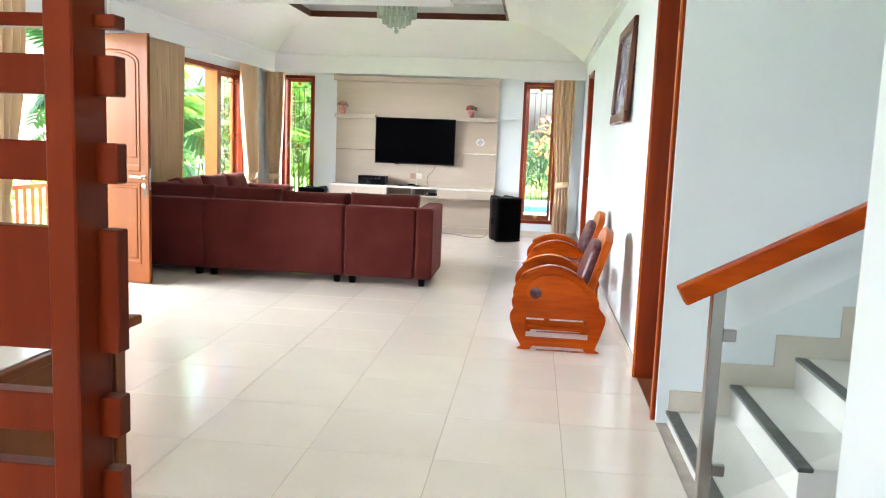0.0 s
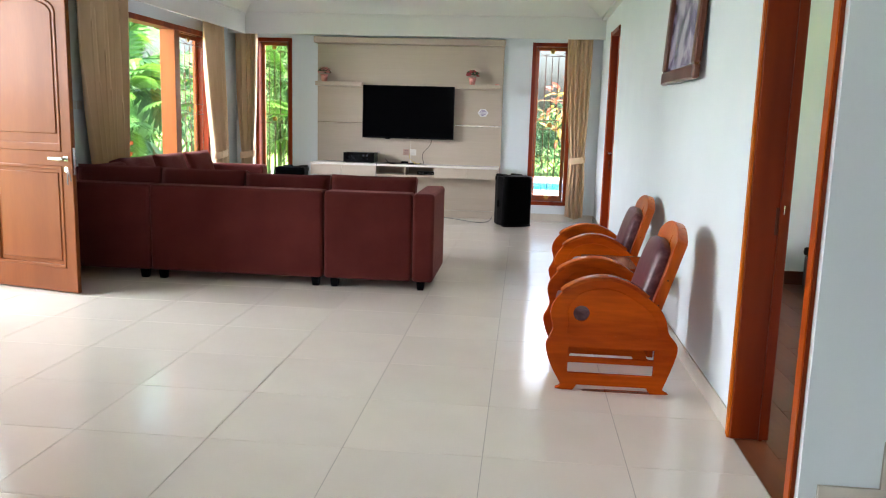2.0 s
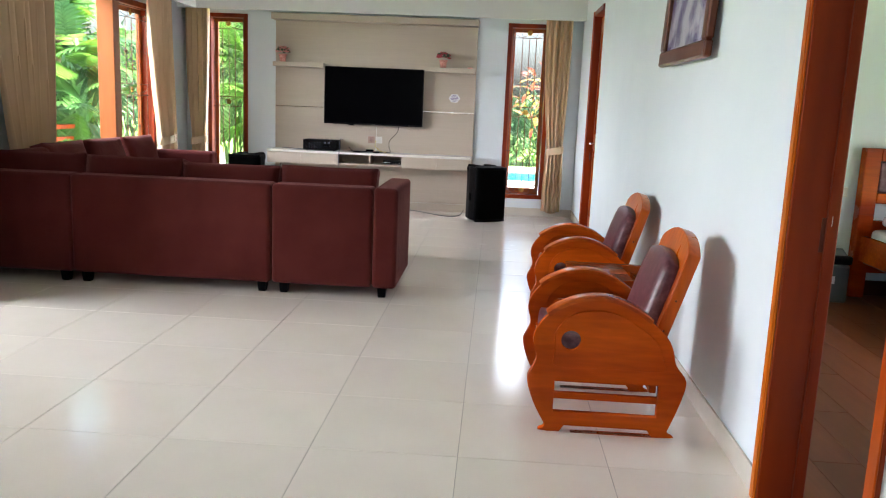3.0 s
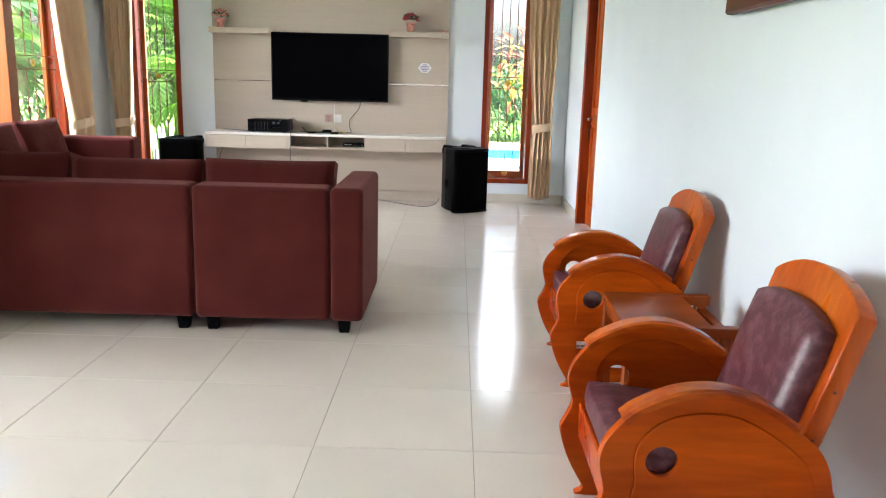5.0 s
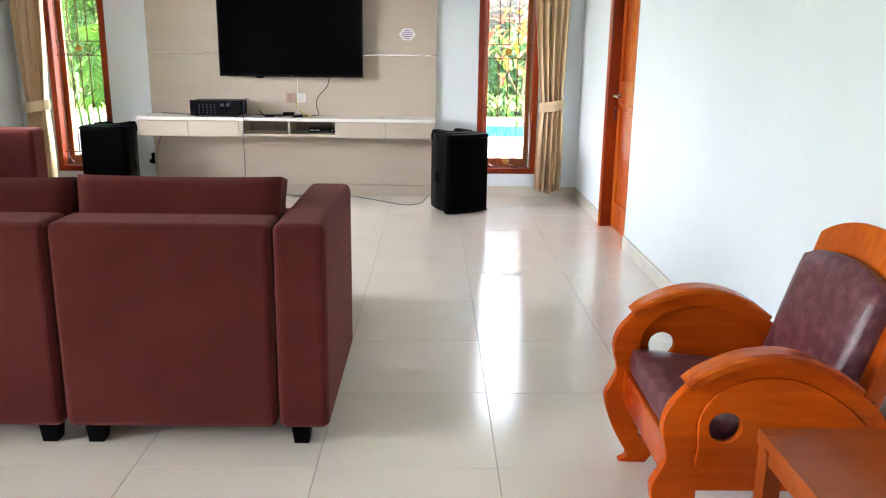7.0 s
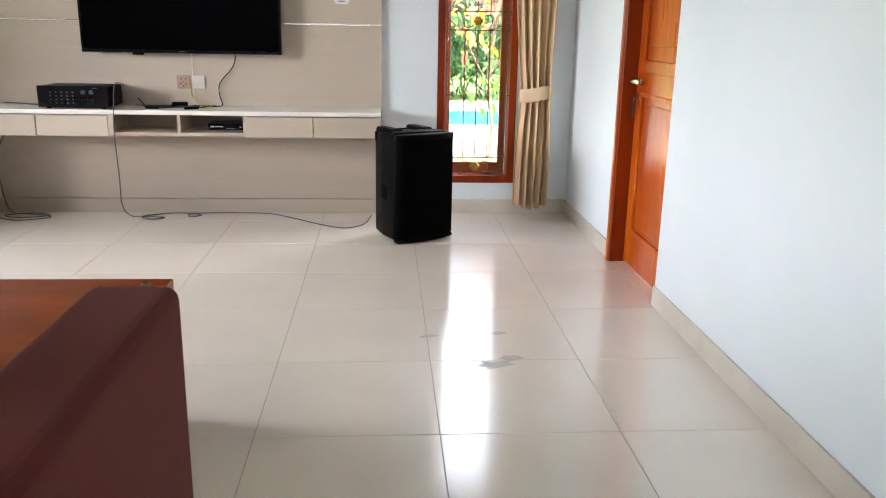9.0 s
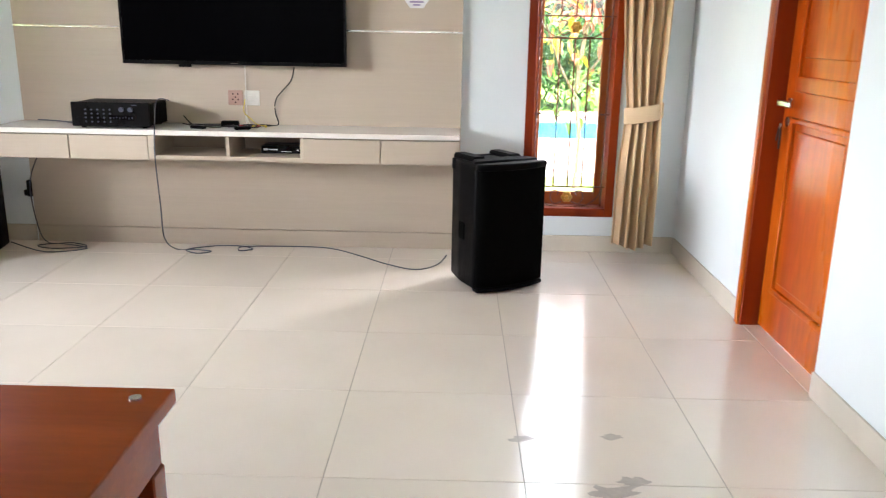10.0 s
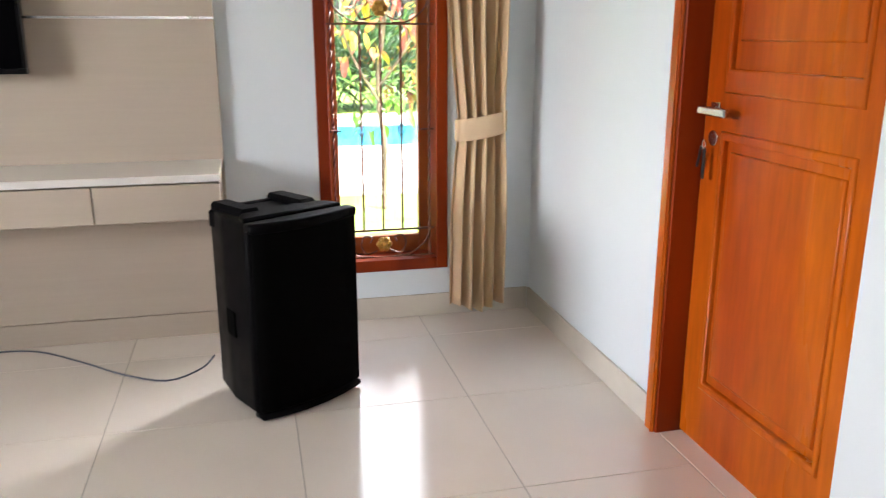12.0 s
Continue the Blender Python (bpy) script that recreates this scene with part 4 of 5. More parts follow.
# ---- loudspeakers ----


def loudspeaker(m, label):
    """Upright cabinet: x width, -y the front, tapering to the back, with a domed front grille and a handle recess on top."""
    s = thing("loudspeaker", m, label, "loudspeaker", "loudspeakers")
    w, d, h = 0.205, 0.31, 0.66
    plan = [(-w, -0.02), (-w * 0.98, 0.02), (-w * 0.92, d * 0.5), (-w * 0.70, d), (w * 0.70, d), (w * 0.92, d * 0.5), (w * 0.98, 0.02), (w, -0.02)]
    body = slab([[Vector((a, b, 0)) for a, b in plan]], h - 0.02, 0.014, 3)
    part("cabinet", turn(body, pose(0, 0, h / 2 + 0.008)), M_BLACK, s)
    front = [(-w * 0.985, 0.0)] + [(w * 0.985 * t, -0.035 - 0.032 * (1 - t * t)) for t in (-1, -0.75, -0.5, -0.25, 0, 0.25, 0.5, 0.75, 1)] + [(w * 0.985, 0.0)]
    part("front_grille", turn(slab([[Vector((a, b, 0)) for a, b in front]], h - 0.055, 0.008, 2), pose(0, -0.004, h / 2 + 0.006)), M_GRILLE, s, "black metal mesh grille")
    cap = [(-w, 0.004)] + [(w * t, -0.042 - 0.034 * (1 - t * t)) for t in (-1, -0.6, -0.2, 0.2, 0.6, 1)] + [(w, 0.004)]
    for z, th in ((0.020, 0.026), (h - 0.012, 0.036)):
        part("end_rim", turn(slab([[Vector((a, b, 0)) for a, b in cap]], th, 0.011, 3), pose(0, 0, z)), M_BLACK, s)
    part("top_plate", turn(slab([[Vector((a * 0.93, 0.03 + b * 0.30, 0)) for a, b in plan]], 0.020, 0.008, 2), pose(0, 0, h + 0.002)), M_BLACK, s, "raised black plastic top plate")
    part("top_handle", boxes((-0.10, 0.10, 0.262, 0.300, h - 0.012, h + 0.004), (-0.148, -0.075, 0.10, 0.305, h - 0.012, h + 0.022), (0.075, 0.148, 0.10, 0.305, h - 0.012, h + 0.022), bevel=0.010), M_BLACK, s)
    for sx in (-1, 1):
        part("side_handle", turn(boxed(-0.003, 0.003, -0.035, 0.035, -0.045, 0.045, bevel=0.002), pose(sx * w * 0.925, 0.14, 0.30, 0, 0, sx * 10)), M_GRILLE, s, "recessed side handle")
        part("corner_guard", turn(boxed(-0.010, 0.010, -0.022, 0.022, -0.03, 0.03, bevel=0.006), pose(sx * w * 0.72, d - 0.03, h - 0.035, 0, 0, 0)), M_BLACK, s)
    for x, y in ((-0.15, 0.02), (0.15, 0.02), (-0.10, 0.30), (0.10, 0.30)):
        part("foot", rod(bmesh.new(), (x, y, 0), (x, y, 0.016), 0.014, 8), M_BLACK, s)
    return s


sp = loudspeaker(pose(-0.232, 12.105, 0, 0, 0, 32), "tall black loudspeaker standing on the floor")
copy_thing(sp, pose(-3.345, 12.40, 0, 0, 0, -5))

# ---- flower pots on the wall shelves ----


def flower_pot(m, petals, label, seed):
    f = thing("flower_pot", m, label, "flower pot", "flower pots")
    pot = bmesh.new()
    rod(pot, (0, 0, 0), (0, 0, 0.085), 0.036, 16, 0.048)
    rod(pot, (0, 0, 0.085), (0, 0, 0.098), 0.054, 16, 0.054)
    part("pot", pot, M_PINK, f, "small pink pot", True)
    rnd = random.Random(seed)
    for nm, mat, n, r in (("blossoms", petals, 26, 0.026), ("foliage", M_LEAF3, 26, 0.022)):
        bm = bmesh.new()
        for _ in range(n):
            a, e = rnd.uniform(0, 6.28), rnd.uniform(0.0, 1.4)
            q = Vector((0.075 * math.cos(a) * math.cos(e), 0.065 * math.sin(a) * math.cos(e), 0.125 + 0.065 * math.sin(e)))
            for k in range(4):
                b = rnd.uniform(0, 6.28)
                ball(bm, q + Vector((math.cos(b), math.sin(b), rnd.uniform(-0.6, 0.6))) * r * 0.5, r * 0.5, 5, (1, 1, 0.6))
        part(nm, bm, mat, f)
    return f


flower_pot(pose(-2.955, 12.73, 1.84), M_PINK, "pink artificial flowers in a small pink pot", 1)
flower_pot(pose(-0.90, 12.73, 1.84), M_REDPETAL, "dark red artificial flowers in a small pink pot", 2)
tr = thing("ornament", pose(-0.56, 12.71, 1.84), "tiny ornament on the wall shelf", "ornament")
part("body", boxed(-0.03, 0.03, -0.015, 0.015, 0, 0.018, bevel=0.005), M_PINK, tr)

# ---- sofa ----


def feet(parent, spots):
    for x, y in spots:
        f = bmesh.new()
        bmesh.ops.create_cone(f, cap_ends=True, segments=4, radius1=0.036, radius2=0.046, depth=0.072, matrix=pose(x, y, 0.036, 0, 0, 45))
        part("foot", f, M_BLACK, parent, "black block foot")


def back_cushion(parent, x, y, w, z, seed, rz=0, tilt=-14):
    part("back_cushion", turn(pillow(w + 0.01, 0.47, 0.20, 0.42, 12, 0.07, seed, 0.016), pose(x, y, z, 90 + tilt, 0, rz)), M_FABRIC, parent, "plump maroon back cushion", True)


SOFA = "maroon fabric sectional sofa unit on black feet"
# unit with the arm, seen from behind
s1 = thing("sofa_unit", pose(-1.30, 7.93, 0), SOFA + ", with one square arm", "sofa", "sectional sofa")
part("back", soft_box(-0.45, 0.27, 0.0, 0.20, 0.075, 0.79, 0.028), M_FABRIC, s1)
part("arm", soft_box(0.276, 0.450, -0.005, 0.835, 0.075, 0.795, 0.030), M_FABRIC, s1)
part("base", soft_box(-0.45, 0.275, 0.20, 0.80, 0.075, 0.28, 0.02), M_FABRIC, s1)
part("seat_cushion", soft_box(-0.445, 0.27, 0.20, 0.84, 0.28, 0.44, 0.05), M_FABRIC, s1)
back_cushion(s1, -0.09, 0.27, 0.70, 0.665, 1)
feet(s1, ((-0.37, 0.07), (0.345, 0.07), (-0.37, 0.75), (0.36, 0.75)))
# middle unit
s2 = thing("sofa_unit", pose(-2.49, 7.93, 0), SOFA + ", armless middle", "sofa", "sectional sofa")
part("back", soft_box(-0.73, 0.73, 0.0, 0.20, 0.075, 0.79, 0.028), M_FABRIC, s2)
part("base", soft_box(-0.73, 0.73, 0.20, 0.80, 0.075, 0.28, 0.02), M_FABRIC, s2)
for x in (-0.365, 0.365):
    part("seat_cushion", soft_box(x - 0.36, x + 0.36, 0.20, 0.84, 0.28, 0.44, 0.05), M_FABRIC, s2)
    back_cushion(s2, x, 0.27, 0.72, 0.655 if x > 0 else 0.675, 3 + x)
feet(s2, ((-0.65, 0.07), (0.66, 0.07), (-0.65, 0.75), (0.65, 0.75)))
# corner unit
s3 = thing("sofa_unit", pose(-3.72, 7.93, 0), SOFA + ", square corner piece", "sofa", "sectional sofa")
part("back", soft_box(-0.48, 0.495, 0.0, 0.20, 0.075, 0.79, 0.028), M_FABRIC, s3)
part("side_back", soft_box(-0.48, -0.28, 0.20, 0.84, 0.075, 0.79, 0.028), M_FABRIC, s3)
part("base", soft_box(-0.28, 0.495, 0.20, 0.84, 0.075, 0.28, 0.02), M_FABRIC, s3)
part("seat_cushion", soft_box(-0.28, 0.49, 0.20, 0.84, 0.28, 0.44, 0.05), M_FABRIC, s3)
back_cushion(s3, 0.12, 0.27, 0.74, 0.68, 7)
back_cushion(s3, -0.20, 0.62, 0.72, 0.67, 9, 90)
feet(s3, ((-0.40, 0.07), (0.42, 0.07), (-0.40, 0.75), (0.40, 0.75)))
# wing along the window
s4 = thing("sofa_unit", pose(-3.72, 8.775, 0), "maroon fabric sofa wing standing below the wide window", "sofa", "sectional sofa")
part("back", soft_box(-0.48, -0.28, 0.0, 2.18, 0.075, 0.77, 0.028), M_FABRIC, s4)
part("base", soft_box(-0.28, 0.48, 0.0, 2.18, 0.075, 0.28, 0.02), M_FABRIC, s4)
part("arm", soft_box(-0.48, 0.46, 2.185, 2.385, 0.075, 0.775, 0.035), M_FABRIC, s4)
for k, y in enumerate((0.36, 1.09, 1.82)):
    part("seat_cushion", soft_box(-0.28, 0.48, y - 0.36, y + 0.36, 0.28, 0.44, 0.05), M_FABRIC, s4)
    back_cushion(s4, -0.18, y, 0.64, 0.70, 11 + k, 90, -18)
feet(s4, ((-0.40, 0.1), (0.40, 0.1), (-0.40, 2.3), (0.38, 2.3)))

# ---- coffee table ----
ct = thing("coffee_table", pose(-1.70, 9.42, 0), "low reddish wooden coffee table with drawers", "coffee table")
part("top", boxed(-0.56, 0.56, -0.36, 0.36, 0.445, 0.482, bevel=0.003), M_TABLE, ct)
part("apron", boxed(-0.50, 0.53, -0.32, 0.32, 0.31, 0.432, bevel=0.003), M_TABLE, ct)
part("shadow_gap", boxed(-0.49, 0.52, -0.31, 0.31, 0.432, 0.445), M_DARK, ct)
for x in (-0.47, 0.50):
    for y in (-0.29, 0.29):
        part("leg", boxed(x - 0.035, x + 0.035, y - 0.035, y + 0.035, 0, 0.31, bevel=0.004), M_TABLE, ct)
part("shelf", boxed(-0.47, 0.50, -0.28, 0.28, 0.10, 0.125, bevel=0.003), M_TABLE, ct)
part("corner_stud", rod(bmesh.new(), (0.49, 0.30, 0.482), (0.49, 0.30, 0.487), 0.014, 14), M_STEEL, ct, "round steel stud")

# ---- armchairs ----


def armchair(m, label):
    """Front towards -x, width along y; curved side boards with a round hole, a leaning arched back, leatherette cushions."""
    c = thing("armchair", m, label, "armchair", "wooden armchairs")
    side = curved([(0.085, 0.0), (0.075, 0.03), (0.02, 0.13), (-0.012, 0.235), (0.008, 0.29), (0.022, 0.335), (0.006, 0.41), (0.02, 0.48), (0.065, 0.55),
                   (0.10, 0.585), (0.20, 0.635), (0.31, 0.642), (0.42, 0.60), (0.50, 0.535), (0.565, 0.47), (0.60, 0.40), (0.62, 0.33), (0.668, 0.26), (0.65, 0.16), (0.605, 0.03), (0.60, 0.0)], 4)
    side = [v if v.y > 0 else Vector((v.x, 0, 0)) for v in side]
    low = lambda z: z if z < 0.418 else 0.418 + (z - 0.418) * 0.83
    side = [Vector((v.x, low(v.y), 0)) for v in side]
    foot = [Vector((0.54, 0, 0)), Vector((0.52, 0.03, 0)), Vector((0.16, 0.03, 0)), Vector((0.14, 0, 0))]
    slot = [Vector(q) for q in ((0.108, 0.092, 0), (0.552, 0.092, 0), (0.552, 0.235, 0), (0.108, 0.235, 0))]
    hole = ring(0.166, 0.418, 0.042, 22)
    seam = curved([(0.115, 0.30), (0.10, 0.36), (0.10, 0.46), (0.155, 0.545), (0.25, 0.58), (0.36, 0.565), (0.47, 0.49), (0.535, 0.42), (0.565, 0.34), (0.56, 0.30), (0.34, 0.30)], 4)
    seam = [Vector((v.x, low(v.y), 0)) for v in seam]
    up = pose(0, 0, 0, 90, 0, 0)
    for y, s in ((0.018, -1), (0.593, 1)):
        b = part("side_board", turn(slab([side + foot, slot, seam], 0.032, 0.003), pose(0, y, 0) @ up), M_WOOD_H, c)
        part("raised_panel", turn(slab([[v * 1.0 for v in seam], hole], 0.022, 0.003), pose(0, y + s * 0.011, 0) @ up), M_WOOD_H, b)
        part("lower_rail", boxed(0.085, 0.575, y - 0.012, y + 0.012, 0.150, 0.180, bevel=0.003), M_WOOD_H, b)
        arm_line = [(0.062, 0.552), (0.105, 0.592), (0.20, 0.640), (0.31, 0.648), (0.42, 0.605), (0.50, 0.54)]
        path = [Vector((v.x, low(v.y), 0)) for v in curved(arm_line, 5, False)]
        bm = bmesh.new()
        rows = []
        for i, q in enumerate(path):
            d = (path[min(i + 1, len(path) - 1)] - path[max(i - 1, 0)]).normalized()
            nrm = Vector((-d.y, d.x, 0))
            rows.append([bm.verts.new((q.x + nrm.x * dz, y + dy, q.y + nrm.y * dz)) for dy, dz in ((-0.036, -0.010), (0.036, -0.010), (0.036, 0.006), (0.028, 0.012), (-0.028, 0.012), (-0.036, 0.006))])
        for a, b2 in zip(rows, rows[1:]):
            for j in range(6):
                bm.faces.new((a[j], a[(j + 1) % 6], b2[(j + 1) % 6], b2[j]))
        bm.faces.new(rows[0])
        bm.faces.new(rows[-1])
        part("arm_cap", bm, M_CAP, b, "worn rounded arm cap, coloured lighter as if lit from above")
    part("front_rail", boxed(0.045, 0.075, 0.034, 0.577, 0.225, 0.335, bevel=0.004), M_WOOD_H, c)
    part("rear_rail", boxed(0.52, 0.55, 0.034, 0.577, 0.19, 0.30, bevel=0.004), M_WOOD_H, c)
    part("seat_board", turn(boxed(0.06, 0.56, 0.036, 0.575, -0.012, 0.0), pose(0, 0, 0.325, 0, 7, 0)), M_WOOD_H, c)
    part("seat_cushion", turn(pillow(0.47, 0.53, 0.11, 0.35, 8, 0.02, 3), pose(0.285, 0.3055, 0.355, 0, 7, 0)), M_LEATHER, c, "wine-red leatherette seat cushion", True)
    # leaning back: board local x across, y up along the lean
    lean = pose(0.50, 0.3055, 0.28, 90, 0, 90) @ pose(0, 0, 0, 17, 0, 0)
    board = [Vector((-0.268, 0, 0)), Vector((0.268, 0, 0)), Vector((0.268, 0.545, 0))]
    board += [Vector((0.268 * math.cos(a), 0.545 + 0.078 * math.sin(a) ** 1.7, 0)) for a in (math.pi * i / 14 for i in range(1, 14))] + [Vector((-0.268, 0.545, 0))]
    back = part("backrest", turn(slab([board], 0.055, 0.005, 2), lean), M_WOOD, c)
    pad = pillow(0.45, 0.42, 0.09, 0.4, 9, 0.02, 5)
    for v in pad.verts:
        if v.co.y > 0.1:
            v.co.y += 0.035 * (1 - (v.co.x / 0.225) ** 2) * (v.co.y - 0.1) / 0.11
    part("back_cushion", turn(pad, lean @ pose(0, 0.272, -0.05)), M_LEATHER, c, "wine-red leatherette back cushion", True)
    for yy in (0.20, 0.34):
        for s in (-1, 1):
            part("screw_cap", rod(bmesh.new(), lean @ Vector((s * 0.2675, yy, 0.0)), lean @ Vector((s * 0.270, yy, 0.0)), 0.005, 8), M_DARK, back)
    return c


ch = armchair(pose(0.008, 5.733, 0), "orange-stained curved wooden armchair with wine leatherette cushions")
copy_thing(ch, pose(0.084, 7.28, 0))

st_t = thing("side_table", pose(0, 0, 0), "small reddish-brown wooden side table between two armchairs", "side table")
part("top", boxed(0.258, 0.58, 6.6635, 7.0635, 0.476, 0.5025, bevel=0.001), M_TABLE, st_t)
for y in (6.642, 7.085):
    part("top_rail", boxed(0.258, 0.70, y - 0.022, y + 0.022, 0.465, 0.504, bevel=0.0015), M_TABLE, st_t)
    for x in (0.285, 0.665):
        part("leg", boxed(x - 0.022, x + 0.022, y - 0.022, y + 0.022, 0, 0.465, bevel=0.003), M_TABLE, st_t)
part("front_rail", boxed(0.268, 0.302, 6.665, 7.062, 0.430, 0.476, bevel=0.003), M_TABLE, st_t)
part("rear_rail", boxed(0.645, 0.685, 6.665, 7.062, 0.425, 0.455, bevel=0.003), M_TABLE, st_t)
part("low_rail", boxed(0.645, 0.685, 6.665, 7.062, 0.12, 0.15, bevel=0.003), M_TABLE, st_t)
for i in range(7):
    y = 6.72 + i * 0.053
    part("slat", boxed(0.657, 0.673, y - 0.010, y + 0.010, 0.15, 0.425), M_TABLE, st_t)

# ---- picture on the right wall ----
pic = thing("framed_picture", pose(XR, 6.91, 2.06, 0, 3.0, 0), "violet blossom print in a dark wooden frame", "picture")
pw, ph = 0.535, 0.40
part("frame", boxes((-0.055, -0.012, -pw, pw, -ph, -ph + 0.085), (-0.055, -0.012, -pw, pw, ph - 0.085, ph), (-0.055, -0.012, -pw, -pw + 0.085, -ph + 0.085, ph - 0.085), (-0.055, -0.012, pw - 0.085, pw, -ph + 0.085, ph - 0.085), bevel=0.010), M_DARK, pic, "dark moulded wooden frame")
part("print", boxed(-0.030, -0.015, -pw + 0.08, pw - 0.08, -ph + 0.08, ph - 0.08), M_PHOTO, pic)
part("glass", boxed(-0.034, -0.031, -pw + 0.08, pw - 0.08, -ph + 0.08, ph - 0.08), M_GLASS, pic)

# ---- wooden screen and desk by the entrance ----
scr = thing("wooden_screen", pose(0, 0, 0), "dark red wooden room divider with broad slats through a post", "room divider")
part("post", boxed(-0.945, -0.878, 1.715, 1.855, 0, 2.74, bevel=0.004), M_POST, scr)
part("post", boxed(-2.645, -2.578, 1.715, 1.855, 0, 2.74, bevel=0.004), M_POST, scr)
for z0, z1 in ((1.90, 1.99), (1.685, 1.715), (1.535, 1.625), (1.338, 1.430), (0.94, 1.232), (0.735, 0.832), (0.55, 0.651), (0.30, 0.42)):
    part("slat", boxed(-2.70, -0.828, 1.80, 1.85, z0, z1, bevel=0.003), M_POST, scr)

dk = thing("desk", pose(0, 0, 0), "brown wooden desk with panelled side", "desk")
part("top", boxed(-2.95, -1.375, 2.02, 2.985, 0.715, 0.75, bevel=0.004), M_DOOR, dk)
part("end_panel", boxed(-1.475, -1.445, 2.13, 2.86, 0.02, 0.715), M_DOOR, dk)
part("inset_groove", boxes((-1.4448, -1.4430, 2.13, 2.86, 0.600, 0.606), (-1.4448, -1.4430, 2.855, 2.885, 0.02, 0.715)), M_DARK, dk)
part("leg", boxed(-1.50, -1.43, 2.885, 2.955, 0, 0.715, bevel=0.004), M_DOOR, dk)
part("leg", boxed(-1.50, -1.43, 2.05, 2.12, 0, 0.715, bevel=0.004), M_DOOR, dk)
part("leg", boxed(-2.90, -2.83, 2.885, 2.955, 0, 0.715, bevel=0.004), M_DOOR, dk)
part("leg", boxed(-2.90, -2.83, 2.05, 2.12, 0, 0.715, bevel=0.004), M_DOOR, dk)
part("modesty_panel", boxed(-2.83, -1.50, 2.90, 2.93, 0.15, 0.715), M_DOOR, dk)
pp = thing("desk_pad", pose(0, 0, 0.7505), "white glossy sheet lying on the desk", "desk pad")
part("sheet", boxed(-2.6, -1.40, 2.08, 2.62, 0, 0.004, bevel=0.001), M_WHITE, pp)

# ---- chandelier ----
chd = thing("chandelier", pose(-1.50, 9.20, 3.30), "pale green glass chandelier with hanging drops", "chandelier")
part("stem", rod(bmesh.new(), (0, 0, 0), (0, 0, -0.34), 0.02), M_STEEL, chd)
part("plate", rod(bmesh.new(), (0, 0, -0.34), (0, 0, -0.365), 0.22, 24), M_STEEL, chd)
for r, n, z, l in ((0.21, 22, -0.365, 0.12), (0.15, 16, -0.42, 0.13), (0.09, 10, -0.47, 0.12)):
    for i in range(n):
        a = 2 * math.pi * i / n
        part("crystal", rod(bmesh.new(), (r * math.cos(a), r * math.sin(a), z), (r * math.cos(a), r * math.sin(a), z - l), 0.021, 6, 0.016), M_CRYSTAL, chd)
part("drop", ball(bmesh.new(), (0, 0, -0.63), 0.028, 12), M_CRYSTAL, chd, "", True)

# ---- bedroom beyond the doorway ----
bin_ = thing("swing_bin", pose(2.45, 8.72, 0), "dark grey plastic swing-lid waste bin", "waste bin")
part("tub", turn(boxed(-0.13, 0.13, -0.10, 0.10, 0, 0.30, bevel=0.02, segs=2), Matrix.Identity(4)), M_BIN, bin_)
part("lid", boxed(-0.14, 0.14, -0.11, 0.11, 0.30, 0.37, bevel=0.02, segs=2), M_BLACK, bin_)
part("flap", turn(boxed(-0.11, 0.11, -0.07, 0.07, 0, 0.01), pose(0, -0.02, 0.375, 20, 0, 0)), M_BIN, bin_)
part("label", boxed(-0.02, 0.02, -0.102, -0.100, 0.15, 0.21), M_STICKER, bin_)
bed = thing("bed", pose(0, 0, 0), "orange-stained wooden bed with padded headboard and white mattress", "bed")
hb = part("headboard", boxes((2.70, 2.82, 8.88, 8.98, 0, 1.19), (4.03, 4.15, 8.88, 8.98, 0, 1.19), (2.82, 4.03, 8.88, 8.98, 1.09, 1.19), (2.82, 4.03, 8.88, 8.98, 0.76, 0.84), (2.82, 4.03, 8.90, 8.97, 0.20, 0.62), bevel=0.006), M_WOOD_H, bed, "orange-stained headboard frame")
part("padded_panel", soft_box(2.825, 4.025, 8.90, 8.96, 0.843, 1.087, 0.02), M_LEATHER, hb, "wine-red padded headboard panel")
part("side_board", boxed(2.74, 2.78, 6.95, 8.88, 0.30, 0.50, bevel=0.005), M_WOOD_H, bed)
part("side_board", boxed(4.07, 4.11, 6.95, 8.88, 0.30, 0.50, bevel=0.005), M_WOOD_H, bed)
part("foot_board", boxed(2.70, 4.15, 6.88, 6.95, 0.0, 0.55, bevel=0.006), M_WOOD_H, bed)
part("slat_base", boxed(2.78, 4.07, 6.95, 8.88, 0.28, 0.34), M_DARK, bed)
part("mattress", boxed(2.80, 4.05, 6.98, 8.87, 0.34, 0.56, bevel=0.04, segs=3), M_WHITE, bed, "white sheeted mattress")
pl2 = thing("bed_pillow", pose(3.18, 8.62, 0.63), "white bed pillow lying against the headboard", "pillow")
part("pillow", pillow(0.66, 0.42, 0.16, 0.6, 8, 0.05, 4), M_WHITE, pl2, "", True)
bs = thing("wall_switch", pose(2.50, 8.999, 0.83), "ivory double switch plate", "switch")
part("plate", boxed(-0.06, 0.02, -0.009, -0.0005, -0.04, 0.04, bevel=0.003), M_PVC, bs)
part("plate", boxed(0.06, 0.14, -0.009, -0.0005, -0.04, 0.04, bevel=0.003), M_PVC, bs)
structure(part("baseboard", boxes((XR + 0.14, 4.2, 8.985, 9.0, 0, 0.12)), M_DARK), "dark wooden bedroom skirting", "baseboard")
wsw = thing("wall_switch", pose(XL + 0.001, 8.72, 1.42, 0, 0, 90), "ivory wall switch plates by the entrance", "switch")
part("plate", boxed(-0.16, -0.02, -0.009, -0.0005, -0.04, 0.04, bevel=0.003), M_PVC, wsw)
